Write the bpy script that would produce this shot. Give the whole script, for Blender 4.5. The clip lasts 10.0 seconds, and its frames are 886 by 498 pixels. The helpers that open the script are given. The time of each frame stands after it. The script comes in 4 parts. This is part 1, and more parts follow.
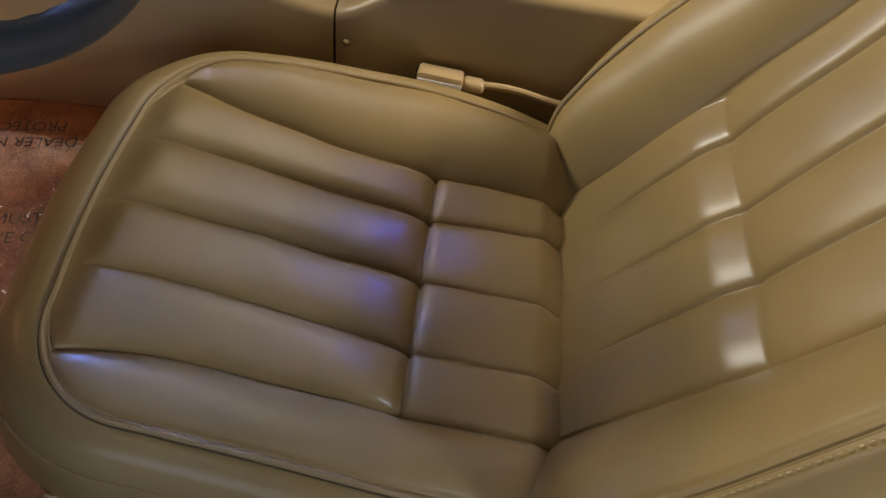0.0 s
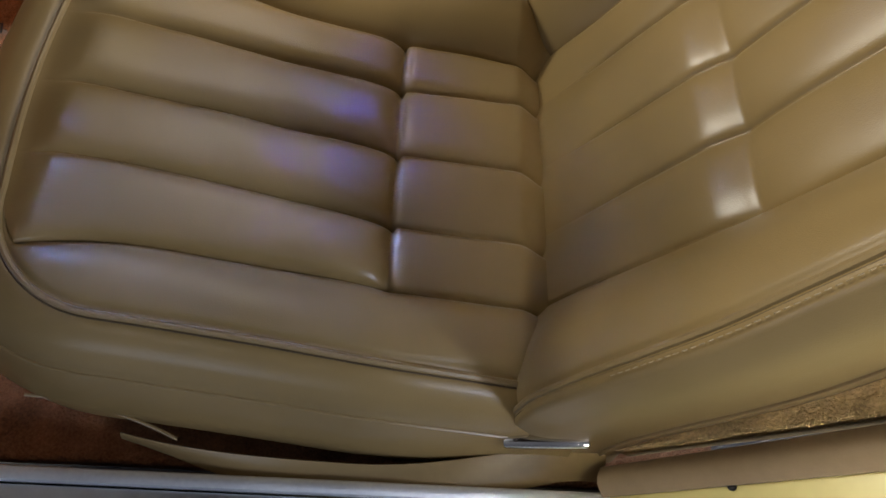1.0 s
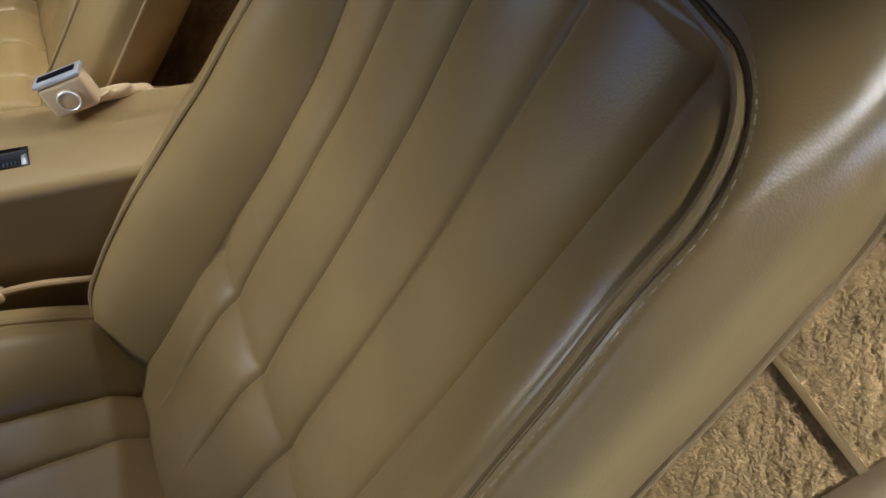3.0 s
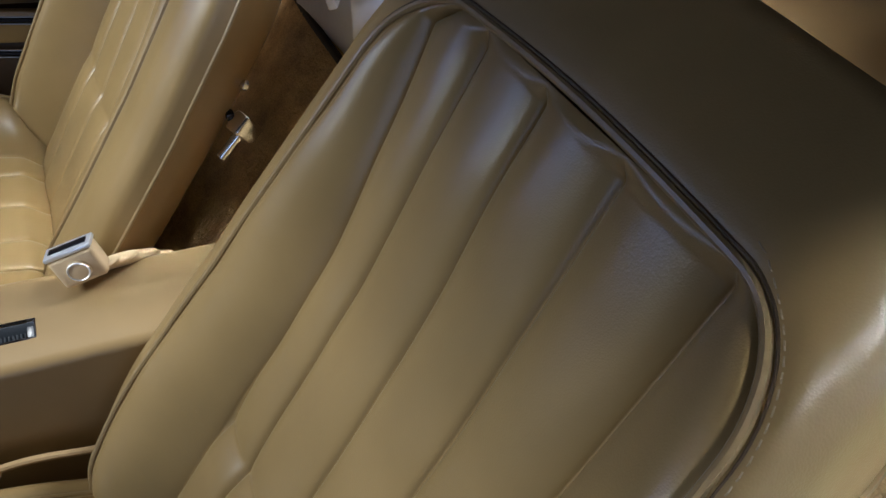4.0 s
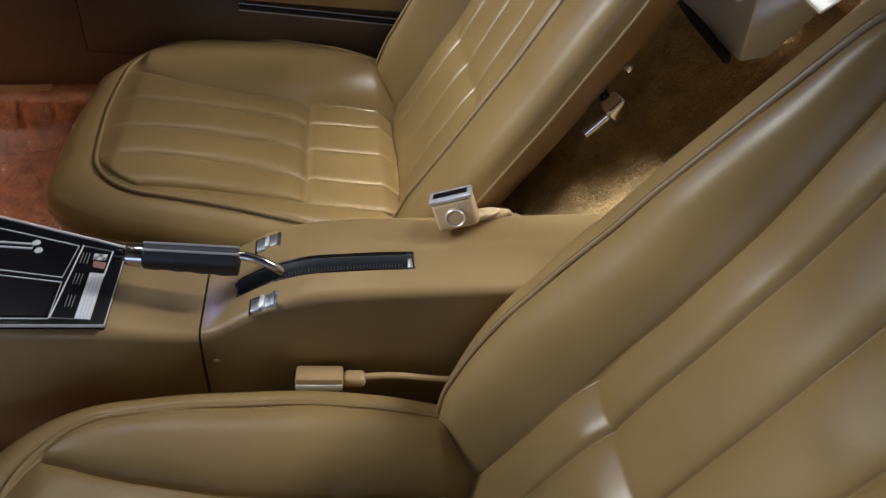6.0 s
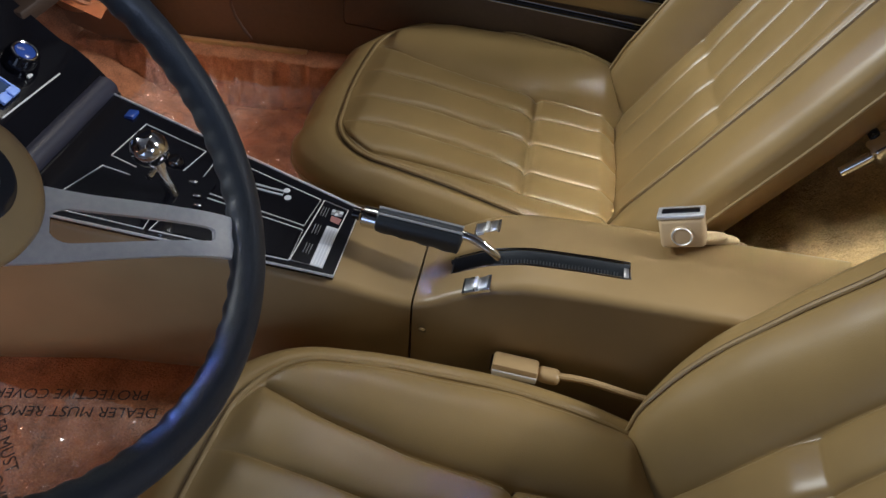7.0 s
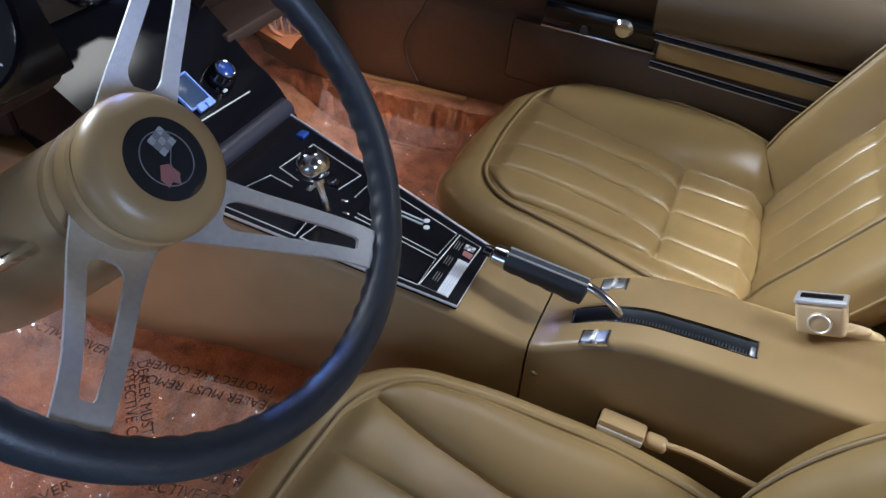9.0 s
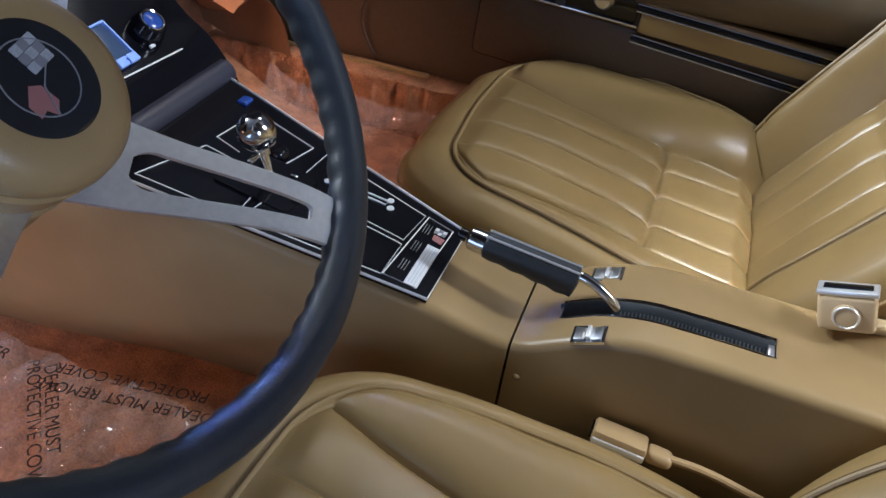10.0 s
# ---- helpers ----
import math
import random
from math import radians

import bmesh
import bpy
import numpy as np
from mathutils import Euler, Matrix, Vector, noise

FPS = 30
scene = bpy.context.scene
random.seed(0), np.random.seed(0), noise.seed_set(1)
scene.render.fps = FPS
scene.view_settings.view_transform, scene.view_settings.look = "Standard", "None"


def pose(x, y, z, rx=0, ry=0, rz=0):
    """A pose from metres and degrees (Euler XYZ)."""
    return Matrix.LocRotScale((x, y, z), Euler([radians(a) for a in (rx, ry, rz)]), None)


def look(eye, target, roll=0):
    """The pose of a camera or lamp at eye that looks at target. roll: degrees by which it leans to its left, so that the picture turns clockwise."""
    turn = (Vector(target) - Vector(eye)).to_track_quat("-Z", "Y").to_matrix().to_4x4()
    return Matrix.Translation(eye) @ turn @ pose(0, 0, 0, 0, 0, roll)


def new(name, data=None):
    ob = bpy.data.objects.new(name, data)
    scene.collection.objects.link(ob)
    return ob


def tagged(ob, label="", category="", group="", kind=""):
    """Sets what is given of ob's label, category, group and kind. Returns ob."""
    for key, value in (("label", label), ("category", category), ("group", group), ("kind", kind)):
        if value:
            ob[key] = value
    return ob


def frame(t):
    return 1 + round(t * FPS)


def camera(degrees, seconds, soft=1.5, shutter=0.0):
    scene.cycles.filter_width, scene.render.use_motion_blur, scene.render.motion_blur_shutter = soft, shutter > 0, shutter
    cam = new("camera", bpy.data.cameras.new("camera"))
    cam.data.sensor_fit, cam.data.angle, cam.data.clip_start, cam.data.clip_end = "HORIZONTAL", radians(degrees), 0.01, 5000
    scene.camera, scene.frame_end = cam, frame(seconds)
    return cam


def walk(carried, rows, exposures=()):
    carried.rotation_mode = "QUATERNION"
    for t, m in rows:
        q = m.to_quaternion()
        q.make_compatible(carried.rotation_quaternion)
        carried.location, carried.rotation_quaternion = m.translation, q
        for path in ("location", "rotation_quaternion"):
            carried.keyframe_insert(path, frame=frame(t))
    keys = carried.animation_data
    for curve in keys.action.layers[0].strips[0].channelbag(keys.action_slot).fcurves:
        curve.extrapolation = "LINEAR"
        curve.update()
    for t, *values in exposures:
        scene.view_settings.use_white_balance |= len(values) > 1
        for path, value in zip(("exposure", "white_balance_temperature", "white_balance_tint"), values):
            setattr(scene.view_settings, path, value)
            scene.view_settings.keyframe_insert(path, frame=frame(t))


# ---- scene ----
cam = camera(64.4, 10.0)
PATH = [
    (0, (0.013, -0.344, 0.859), (0.02, 0.802, -0.78), 8.3),
    (0.5, (-0.019, -0.322, 0.843), (0.112, 0.749, -0.84), 11.0),
    (1, (-0.005, -0.354, 0.826), (0.157, 0.554, -0.949), 13.3),
    (1.5, (0.032, -0.352, 0.835), (0.196, 0.49, -0.972), 11.7),
    (2, (0.084, -0.321, 0.874), (0.384, 0.647, -0.85), 10.9),
    (2.5, (0.144, -0.296, 0.908), (0.707, 0.752, -0.7), 13.5),
    (2.7, (0.183, -0.284, 0.912), (0.767, 0.791, -0.67), 10.0),
    (3, (0.218, -0.25, 0.952), (0.873, 0.802, -0.618), 10.7),
    (3.2, (0.214, -0.25, 0.963), (0.968, 0.867, -0.515), 11.5),
    (4.3, (0.185, -0.207, 0.987), (0.966, 1.07, -0.339), 8.7),
    (4.5, (0.166, -0.203, 0.987), (0.877, 1.107, -0.346), 7.2),
    (5, (0.116, -0.201, 0.98), (0.64, 1.179, -0.37), 5.4),
    (5.2, (0.086, -0.201, 0.973), (0.57, 1.191, -0.379), 6.0),
    (6.3, (0.014, -0.208, 0.962), (0.144, 1.23, -0.423), 3.5),
    (6.5, (-0.004, -0.207, 0.966), (0.044, 1.222, -0.432), 3.3),
    (7, (-0.026, -0.215, 0.962), (-0.246, 1.2, -0.434), 2.2),
    (7.5, (-0.03, -0.23, 0.97), (-0.4, 1.188, -0.39), 2.4),
    (8, (-0.013, -0.24, 0.975), (-0.451, 1.194, -0.349), 3.4),
    (8.5, (0.003, -0.247, 0.976), (-0.493, 1.183, -0.331), 3.7),
    (9, (-0.014, -0.245, 0.969), (-0.618, 1.158, -0.322), 1.3),
    (9.5, (-0.054, -0.217, 0.935), (-0.573, 1.232, -0.342), 2.5),
    (10, (-0.062, -0.177, 0.875), (-0.537, 1.283, -0.407), 5.0),
]
EXPOSURES = [(0, -0.27, 6550, 10), (0.5, -0.3, 6450, 10), (1, -0.25, 6600, 10), (1.5, -0.2, 6300, 10), (2, -0.2, 6300, 10), (2.5, -0.4, 5700, 10), (3, -0.62, 5500, 10), (4.5, -0.22, 5350, 10), (5, -0.28, 5450, 10), (6.5, -0.83, 5900, 10), (7, -0.68, 5750, 10), (7.5, -0.36, 5300, 10), (8, -0.3, 5250, 10), (10, -0.25, 5350, 10)]
walk(cam, [(t, look(eye, target, roll)) for t, eye, target, roll in PATH], EXPOSURES)

# ---- world and light ----
world = bpy.data.worlds.new("World")
scene.world = world
world.use_nodes = True
world.node_tree.nodes["Background"].inputs[0].default_value = (0.62, 0.66, 0.75, 1)
world.node_tree.nodes["Background"].inputs[1].default_value = 0.075


def area(name, eye, target, size, watts, colour, size_y=None):
    data = bpy.data.lights.new(name, "AREA")
    data.energy, data.color, data.size = watts, colour, size
    if size_y:
        data.shape, data.size_y = "RECTANGLE", size_y
    ob = new(name, data)
    ob.matrix_world = look(eye, target)
    return ob


area("ceiling_lamp_rear", (2.05, 0.85, 2.15), (0.1, 0.40, 0.4), 0.35, 98, (1.0, 0.95, 0.86), 0.6)
area("ceiling_lamp_front", (-2.9, 0.58, 2.20), (0.2, 0.28, 0.45), 0.6, 160, (1.0, 0.97, 0.86), 1.0)
# added narrow fill that brightens the carpet behind the seats, no real fixture
lamp = area("rear_carpet_fill", (1.20, 0.42, 2.60), (0.46, 0.45, 0.56), 0.3, 5.0, (1.0, 0.94, 0.82), 0.3)
lamp.data.spread = radians(26)
# added cool fill from behind the door side, for the seat's outer band
area("cool_fill_rear_side", (2.0, -1.5, 1.50), (0.3, -0.2, 0.6), 0.5, 48, (0.68, 0.77, 1.0), 0.6)
area("ceiling_tube", (-0.45, 1.60, 2.55), (-0.1, 0.3, 0.4), 1.3, 16, (1.0, 0.88, 0.70), 0.4)
# added narrow fill on the carpet by the door jamb, no real fixture
lamp = area("door_carpet_fill", (0.95, -1.0, 2.50), (0.62, -0.29, 0.72), 0.3, 1.6, (1.0, 0.93, 0.82), 0.3)
lamp.data.spread = radians(20)
# added cool soft fills, door side and ahead, for lavender sheen on the leather
area("cool_fill_door_side", (-0.6, -3.05, 0.75), (0.25, -0.2, 0.6), 2.6, 20, (0.60, 0.72, 1.0), 1.1)
area("cool_fill_ahead", (-3.35, 1.7, 1.55), (0.2, 0.3, 0.7), 2.6, 52, (0.50, 0.62, 1.0), 1.0)
# added narrow blue spot that tints the stack and ledge, source unseen
lamp = area("blue_fill_ahead", (-2.6, 2.4, 2.30), (-0.70, 0.34, 0.60), 0.3, 2.0, (0.26, 0.38, 1.0), 0.3)
lamp.data.spread = radians(13)
# added narrow blue spot for the blue patches on the cushion pleats
blue = area("blue_cushion_spot", (0.46, 1.12, 1.85), (-0.06, -0.01, 0.33), 0.12, 0.026, (0.16, 0.17, 1.0), 0.16)
blue.data.spread = radians(6)
lamp = area("footwell_lamp_driver", (-0.80, -0.03, 0.575), (-0.66, 0.10, 0.17), 0.04, 0.40, (1.0, 0.42, 0.20))
lamp.data.spread = radians(115)
lamp = area("footwell_lamp_passenger", (-0.72, 0.66, 0.525), (-0.68, 0.76, 0.17), 0.04, 0.8, (1.0, 0.50, 0.28))
lamp.data.spread = radians(130)

# ---- materials ----


def nodes_of(name):
    m = bpy.data.materials.new(name)
    m.use_nodes = True
    t = m.node_tree
    return m, t, t.nodes["Principled BSDF"]


def plain(name, colour, rough=0.5, metal=0.0, vary=0.12, scale=30.0, bump=0.0, bump_scale=400.0, coat=0.0, deep=0.001):
    """A surface whose colour and gloss vary at two scales, with a fine relief."""
    m, t, b = nodes_of(name)
    n = t.nodes
    co = n.new("ShaderNodeTexCoord")
    big, fine = n.new("ShaderNodeTexNoise"), n.new("ShaderNodeTexNoise")
    big.inputs["Scale"].default_value, fine.inputs["Scale"].default_value = scale * 0.25, scale * 4
    for k in (big, fine):
        k.inputs["Detail"].default_value = 4
        t.links.new(co.outputs["Object"], k.inputs["Vector"])
    mix = n.new("ShaderNodeMix")
    mix.data_type = "FLOAT"
    mix.inputs[0].default_value = 0.4
    t.links.new(big.outputs["Fac"], mix.inputs[2])
    t.links.new(fine.outputs["Fac"], mix.inputs[3])
    ramp = n.new("ShaderNodeValToRGB")
    ramp.color_ramp.elements[0].position, ramp.color_ramp.elements[1].position = 0.3, 0.7
    ramp.color_ramp.elements[0].color = (*[c * (1 - vary) for c in colour], 1)
    ramp.color_ramp.elements[1].color = (*[min(1, c * (1 + vary)) for c in colour], 1)
    t.links.new(mix.outputs[0], ramp.inputs[0])
    t.links.new(ramp.outputs[0], b.inputs["Base Color"])
    rr = n.new("ShaderNodeMapRange")
    rr.inputs["To Min"].default_value, rr.inputs["To Max"].default_value = rough * 0.88, min(1, rough * 1.12)
    t.links.new(big.outputs["Fac"], rr.inputs["Value"])
    t.links.new(rr.outputs[0], b.inputs["Roughness"])
    b.inputs["Metallic"].default_value = metal
    b.inputs["Coat Weight"].default_value = coat
    b.inputs["Coat Roughness"].default_value = 0.3
    if bump:
        bn = n.new("ShaderNodeTexNoise")
        bn.inputs["Scale"].default_value, bn.inputs["Detail"].default_value = bump_scale, 3
        t.links.new(co.outputs["Object"], bn.inputs["Vector"])
        bp = n.new("ShaderNodeBump")
        bp.inputs["Strength"].default_value, bp.inputs["Distance"].default_value = bump, deep
        t.links.new(bn.outputs["Fac"], bp.inputs["Height"])
        t.links.new(bp.outputs[0], b.inputs["Normal"])
    return m


def leather(name, colour, rough=0.33):
    """Grained hide: fine pebble cells, soft creases and patchy gloss."""
    m, t, b = nodes_of(name)
    n = t.nodes
    co = n.new("ShaderNodeTexCoord")
    cells = n.new("ShaderNodeTexVoronoi")
    cells.inputs["Scale"].default_value = 900
    crease = n.new("ShaderNodeTexNoise")
    crease.inputs["Scale"].default_value, crease.inputs["Detail"].default_value, crease.inputs["Distortion"].default_value = 55, 5, 0.6
    patch = n.new("ShaderNodeTexNoise")
    patch.inputs["Scale"].default_value, patch.inputs["Detail"].default_value = 9, 4
    for k in (cells, crease, patch):
        t.links.new(co.outputs["Object"], k.inputs["Vector"])
    ramp = n.new("ShaderNodeValToRGB")
    ramp.color_ramp.elements[0].position, ramp.color_ramp.elements[1].position = 0.3, 0.72
    ramp.color_ramp.elements[0].color = (*[c * 0.88 for c in colour], 1)
    ramp.color_ramp.elements[1].color = (*[c * 1.1 for c in colour], 1)
    t.links.new(patch.outputs["Fac"], ramp.inputs[0])
    t.links.new(ramp.outputs[0], b.inputs["Base Color"])
    rr = n.new("ShaderNodeMapRange")
    rr.inputs["To Min"].default_value, rr.inputs["To Max"].default_value = rough * 0.94, rough * 1.08
    t.links.new(crease.outputs["Fac"], rr.inputs["Value"])
    t.links.new(rr.outputs[0], b.inputs["Roughness"])
    one, two = n.new("ShaderNodeBump"), n.new("ShaderNodeBump")
    one.inputs["Strength"].default_value, one.inputs["Distance"].default_value = 0.12, 0.0006
    two.inputs["Strength"].default_value, two.inputs["Distance"].default_value = 0.05, 0.0010
    t.links.new(cells.outputs["Distance"], one.inputs["Height"])
    t.links.new(crease.outputs["Fac"], two.inputs["Height"])
    t.links.new(one.outputs[0], two.inputs["Normal"])
    t.links.new(two.outputs[0], b.inputs["Normal"])
    return m


TAN = (0.276, 0.187, 0.074)
M_HIDE = leather("tan_leather", TAN, 0.31)
M_VINYL = leather("tan_vinyl", (0.325, 0.222, 0.098), 0.36)
M_PIPE = plain("tan_piping", (0.268, 0.186, 0.082), 0.36, vary=0.1)
# dark colour stands in for the shade in the gap beside the piping
M_SEAM = plain("dark_seam_gap", (0.085, 0.053, 0.024), 0.6)
# the tan hide again, darkened for the shade on the seat shell
M_WRAP = leather("shaded_tan_leather", (0.235, 0.150, 0.058), 0.42)
M_STITCH = plain("pale_thread", (0.34, 0.26, 0.15), 0.7)
M_SHELL = plain("tan_moulded_plastic", (0.31, 0.220, 0.118), 0.45, bump=0.2)
M_CARPET = plain("tan_carpet", (0.45, 0.31, 0.135), 0.95, vary=0.55, scale=110, bump=1.0, bump_scale=420, deep=0.002)
M_CARPET_RED = plain("rust_brown_carpet", (0.31, 0.150, 0.072), 0.95, vary=0.6, scale=100, bump=1.0, bump_scale=330, deep=0.003)
M_BLACK = plain("black_plastic", (0.005, 0.005, 0.007), 0.12, vary=0.2)
M_RUBBER = plain("black_rubber", (0.024, 0.029, 0.036), 0.44, vary=0.2, bump=0.25, bump_scale=500)
M_GAP = plain("dark_underside", (0.012, 0.01, 0.009), 0.8)
M_CHROME = plain("chrome", (0.75, 0.76, 0.78), 0.12, 1.0, vary=0.05)
M_STEEL = plain("brushed_steel", (0.88, 0.90, 0.95), 0.5, 1.0, vary=0.1, scale=60, bump=0.15, bump_scale=700)
M_ALU = plain("sill_aluminium", (0.55, 0.57, 0.6), 0.35, 1.0, vary=0.12)
M_WHITE = plain("white_print", (0.75, 0.75, 0.74), 0.5, vary=0.04)
M_PALE = plain("pale_satin_metal", (0.78, 0.80, 0.84), 0.35, 0.7, vary=0.05)
M_YELLOW = plain("yellow_body_paint", (0.74, 0.63, 0.25), 0.25, vary=0.04, coat=0.6)
M_DOOR = plain("brown_door_vinyl", (0.085, 0.054, 0.030), 0.45, vary=0.15, bump=0.2)
M_ROLL = leather("brown_tan_door_vinyl", (0.135, 0.102, 0.062), 0.34)
M_BROWN = plain("dark_brown_vinyl", (0.045, 0.026, 0.017), 0.5, vary=0.15, bump=0.2)
M_KICK = plain("brown_kick_panel", (0.17, 0.088, 0.045), 0.45, vary=0.12, bump=0.2)
M_CREAM = plain("cream_plastic", (0.62, 0.47, 0.28), 0.4, vary=0.05)
M_TANP = plain("tan_belt_plastic", (0.44, 0.30, 0.145), 0.4, vary=0.06)
M_GREYBOX = plain("pale_grey_card", (0.62, 0.64, 0.68), 0.55, vary=0.05)

# ---- mesh helpers ----


def interp(table, x):
    """Linear reading of a table of (x, value) pairs, smoothed at the joints."""
    xs, ys = [p[0] for p in table], [p[1] for p in table]
    return float(np.interp(x, xs, ys))


def soft(table, x, w=0.02):
    return sum(interp(table, x + k * w) for k in (-1, -0.5, 0, 0.5, 1)) / 5


def smooth01(a, b, x):
    t = min(1.0, max(0.0, (x - a) / (b - a)))
    return t * t * (3 - 2 * t)


def mesh_from(name, verts, faces, material, smooth=True):
    me = bpy.data.meshes.new(name)
    me.from_pydata([tuple(v) for v in verts], [], faces)
    me.materials.append(material)
    if smooth:
        me.polygons.foreach_set("use_smooth", [True] * len(me.polygons))
    me.update()
    return me


def child(name, me, parent, label=""):
    ob = new(name, me)
    ob.parent = parent
    if label:
        tagged(ob, label)
    return ob


def part(name, bm, material, parent, label="", smooth=True, sharp=38):
    me = bpy.data.meshes.new(name)
    bmesh.ops.recalc_face_normals(bm, faces=bm.faces)
    bm.to_mesh(me)
    bm.free()
    me.materials.append(material)
    if smooth:
        me.polygons.foreach_set("use_smooth", [True] * len(me.polygons))
        me.set_sharp_from_angle(angle=radians(sharp))
    return child(name, me, parent, label)


def thing(name, label, category, at=(0, 0, 0), group="", kind=""):
    ob = new(name)
    ob.location = at
    return tagged(ob, label, category, group, kind)


def grid(fn, nu, nv, close_v=False):
    """Vertices and quads of fn(i/nu, j/nv)."""
    verts = [fn(i / nu, j / nv) for i in range(nu + 1) for j in range(nv + (0 if close_v else 1))]
    w = nv if close_v else nv + 1
    faces = []
    for i in range(nu):
        for j in range(nv):
            k = (j + 1) % w
            faces.append((i * w + j, i * w + k, (i + 1) * w + k, (i + 1) * w + j))
    return verts, faces


def tube_bm(points, r, seg=8, closed=False, bm=None, flat=1.0):
    """A round cord through the points."""
    bm = bm or bmesh.new()
    pts = [Vector(p) for p in points]
    n = len(pts)
    rings, up = [], None
    for i, p in enumerate(pts):
        a = pts[(i - 1) % n] if closed or i else p
        b = pts[(i + 1) % n] if closed or i < n - 1 else p
        d = (b - a).normalized()
        if up is None:
            up = d.orthogonal().normalized()
        up = (up - d * up.dot(d)).normalized()
        side = d.cross(up)
        rings.append([bm.verts.new(p + r * (math.cos(k * 2 * math.pi / seg) * up + flat * math.sin(k * 2 * math.pi / seg) * side)) for k in range(seg)])
    for i in range(n if closed else n - 1):
        A, B = rings[i], rings[(i + 1) % n]
        for k in range(seg):
            bm.faces.new((A[k], A[(k + 1) % seg], B[(k + 1) % seg], B[k]))
    if not closed:
        bm.faces.new(rings[0]), bm.faces.new(rings[-1])
    return bm


def box_bm(size, at=(0, 0, 0), bevel=0.003, seg=2, m=None):
    bm = bmesh.new()
    bmesh.ops.create_cube(bm, size=1)
    bmesh.ops.scale(bm, vec=size, verts=bm.verts)
    if bevel:
        bmesh.ops.bevel(bm, geom=bm.edges[:], offset=bevel, segments=seg, profile=0.5, affect="EDGES")
    bmesh.ops.transform(bm, matrix=Matrix.Translation(at) @ (m or Matrix()), verts=bm.verts)
    return bm


def lathe_bm(profile, seg=48, m=None):
    """A turned body round z from (radius, height) pairs."""
    bm = bmesh.new()
    rings = []
    for r, h in profile:
        rings.append([bm.verts.new((r * math.cos(k * 2 * math.pi / seg), r * math.sin(k * 2 * math.pi / seg), h)) for k in range(seg)])
    for A, B in zip(rings, rings[1:]):
        for k in range(seg):
            bm.faces.new((A[k], A[(k + 1) % seg], B[(k + 1) % seg], B[k]))
    for ring in (rings[0], rings[-1]):
        bm.faces.new(ring)
    bmesh.ops.remove_doubles(bm, verts=bm.verts, dist=1e-6)
    if m:
        bmesh.ops.transform(bm, matrix=m, verts=bm.verts)
    return bm


def prism_bm(outline, depth, bevel=0.0, m=None, holes=()):
    """A flat plate in xy with the outline, of that depth in z, top at z = 0."""
    bm = bmesh.new()
    loops = [outline, *holes]
    edges = []
    for loop in loops:
        vs = [bm.verts.new((x, y, 0)) for x, y in loop]
        edges += [bm.edges.new((vs[i], vs[(i + 1) % len(vs)])) for i in range(len(vs))]
    bmesh.ops.triangle_fill(bm, use_beauty=True, use_dissolve=False, edges=edges)
    r = bmesh.ops.extrude_face_region(bm, geom=bm.faces[:])
    bmesh.ops.translate(bm, vec=(0, 0, -depth), verts=[g for g in r["geom"] if isinstance(g, bmesh.types.BMVert)])
    if m:
        bmesh.ops.transform(bm, matrix=m, verts=bm.verts)
    return bm


def rounded(x0, y0, x1, y1, r, n=5):
    out = []
    for cx, cy, a in ((x1 - r, y1 - r, 0), (x0 + r, y1 - r, 90), (x0 + r, y0 + r, 180), (x1 - r, y0 + r, 270)):
        out += [(cx + r * math.cos(radians(a + 90 * k / n)), cy + r * math.sin(radians(a + 90 * k / n))) for k in range(n + 1)]
    return out


# ---- bucket seat ----
C_X0, C_X1 = -0.290, 0.165
C_INS = [(-0.3, 0.350), (-0.26, 0.358), (-0.15, 0.346), (-0.03, 0.328), (0.0, 0.318), (0.08, 0.303), (0.17, 0.286)]
C_SEAMS = [
    [(-0.29, 0.178), (-0.27, 0.168), (-0.2, 0.147), (-0.1, 0.128), (0.0, 0.124), (0.17, 0.134)],
    [(-0.28, 0.091), (-0.2, 0.085), (-0.09, 0.071), (0.0, 0.068), (0.17, 0.09)],
    [(-0.27, 0.016), (-0.18, 0.009), (-0.08, 0.001), (0.0, -0.002), (0.17, 0.006)],
    [(-0.28, -0.053), (-0.2, -0.056), (-0.115, -0.063), (0.0, -0.074), (0.17, -0.068)],
    [(-0.28, -0.132), (-0.23, -0.124), (-0.19, -0.122), (-0.1, -0.127), (0.0, -0.131), (0.17, -0.129)],
]
# backrest: s runs up the back, n stands out of it, y across
B_O, B_S, B_N = Vector((0.084, 0, 0.30)), Vector((0.482, 0, 0.876)), Vector((-0.876, 0, 0.482))
B_S0, B_S1 = -0.12, 0.605
B_INS = [(-0.12, -0.11), (-0.04, -0.060), (0.1, -0.060), (0.2, -0.066), (0.3, -0.069), (0.4, -0.066), (0.45, -0.061), (0.5, -0.055), (0.55, -0.049), (0.612, -0.044)]
B_SEAMS = [
    [(0.0, 0.150), (0.2, 0.158), (0.3, 0.157), (0.45, 0.160), (0.55, 0.167), (0.64, 0.178)],
    [(0.0, 0.095), (0.2, 0.104), (0.4, 0.111), (0.64, 0.112)],
    [(0.0, 0.020), (0.2, 0.027), (0.4, 0.038), (0.64, 0.047)],
    [(0.0, -0.050), (0.2, -0.041), (0.4, -0.032), (0.64, -0.023)],
    [(0.0, -0.116), (0.2, -0.114), (0.4, -0.105), (0.64, -0.099)],
]
B_ROW = 0.2
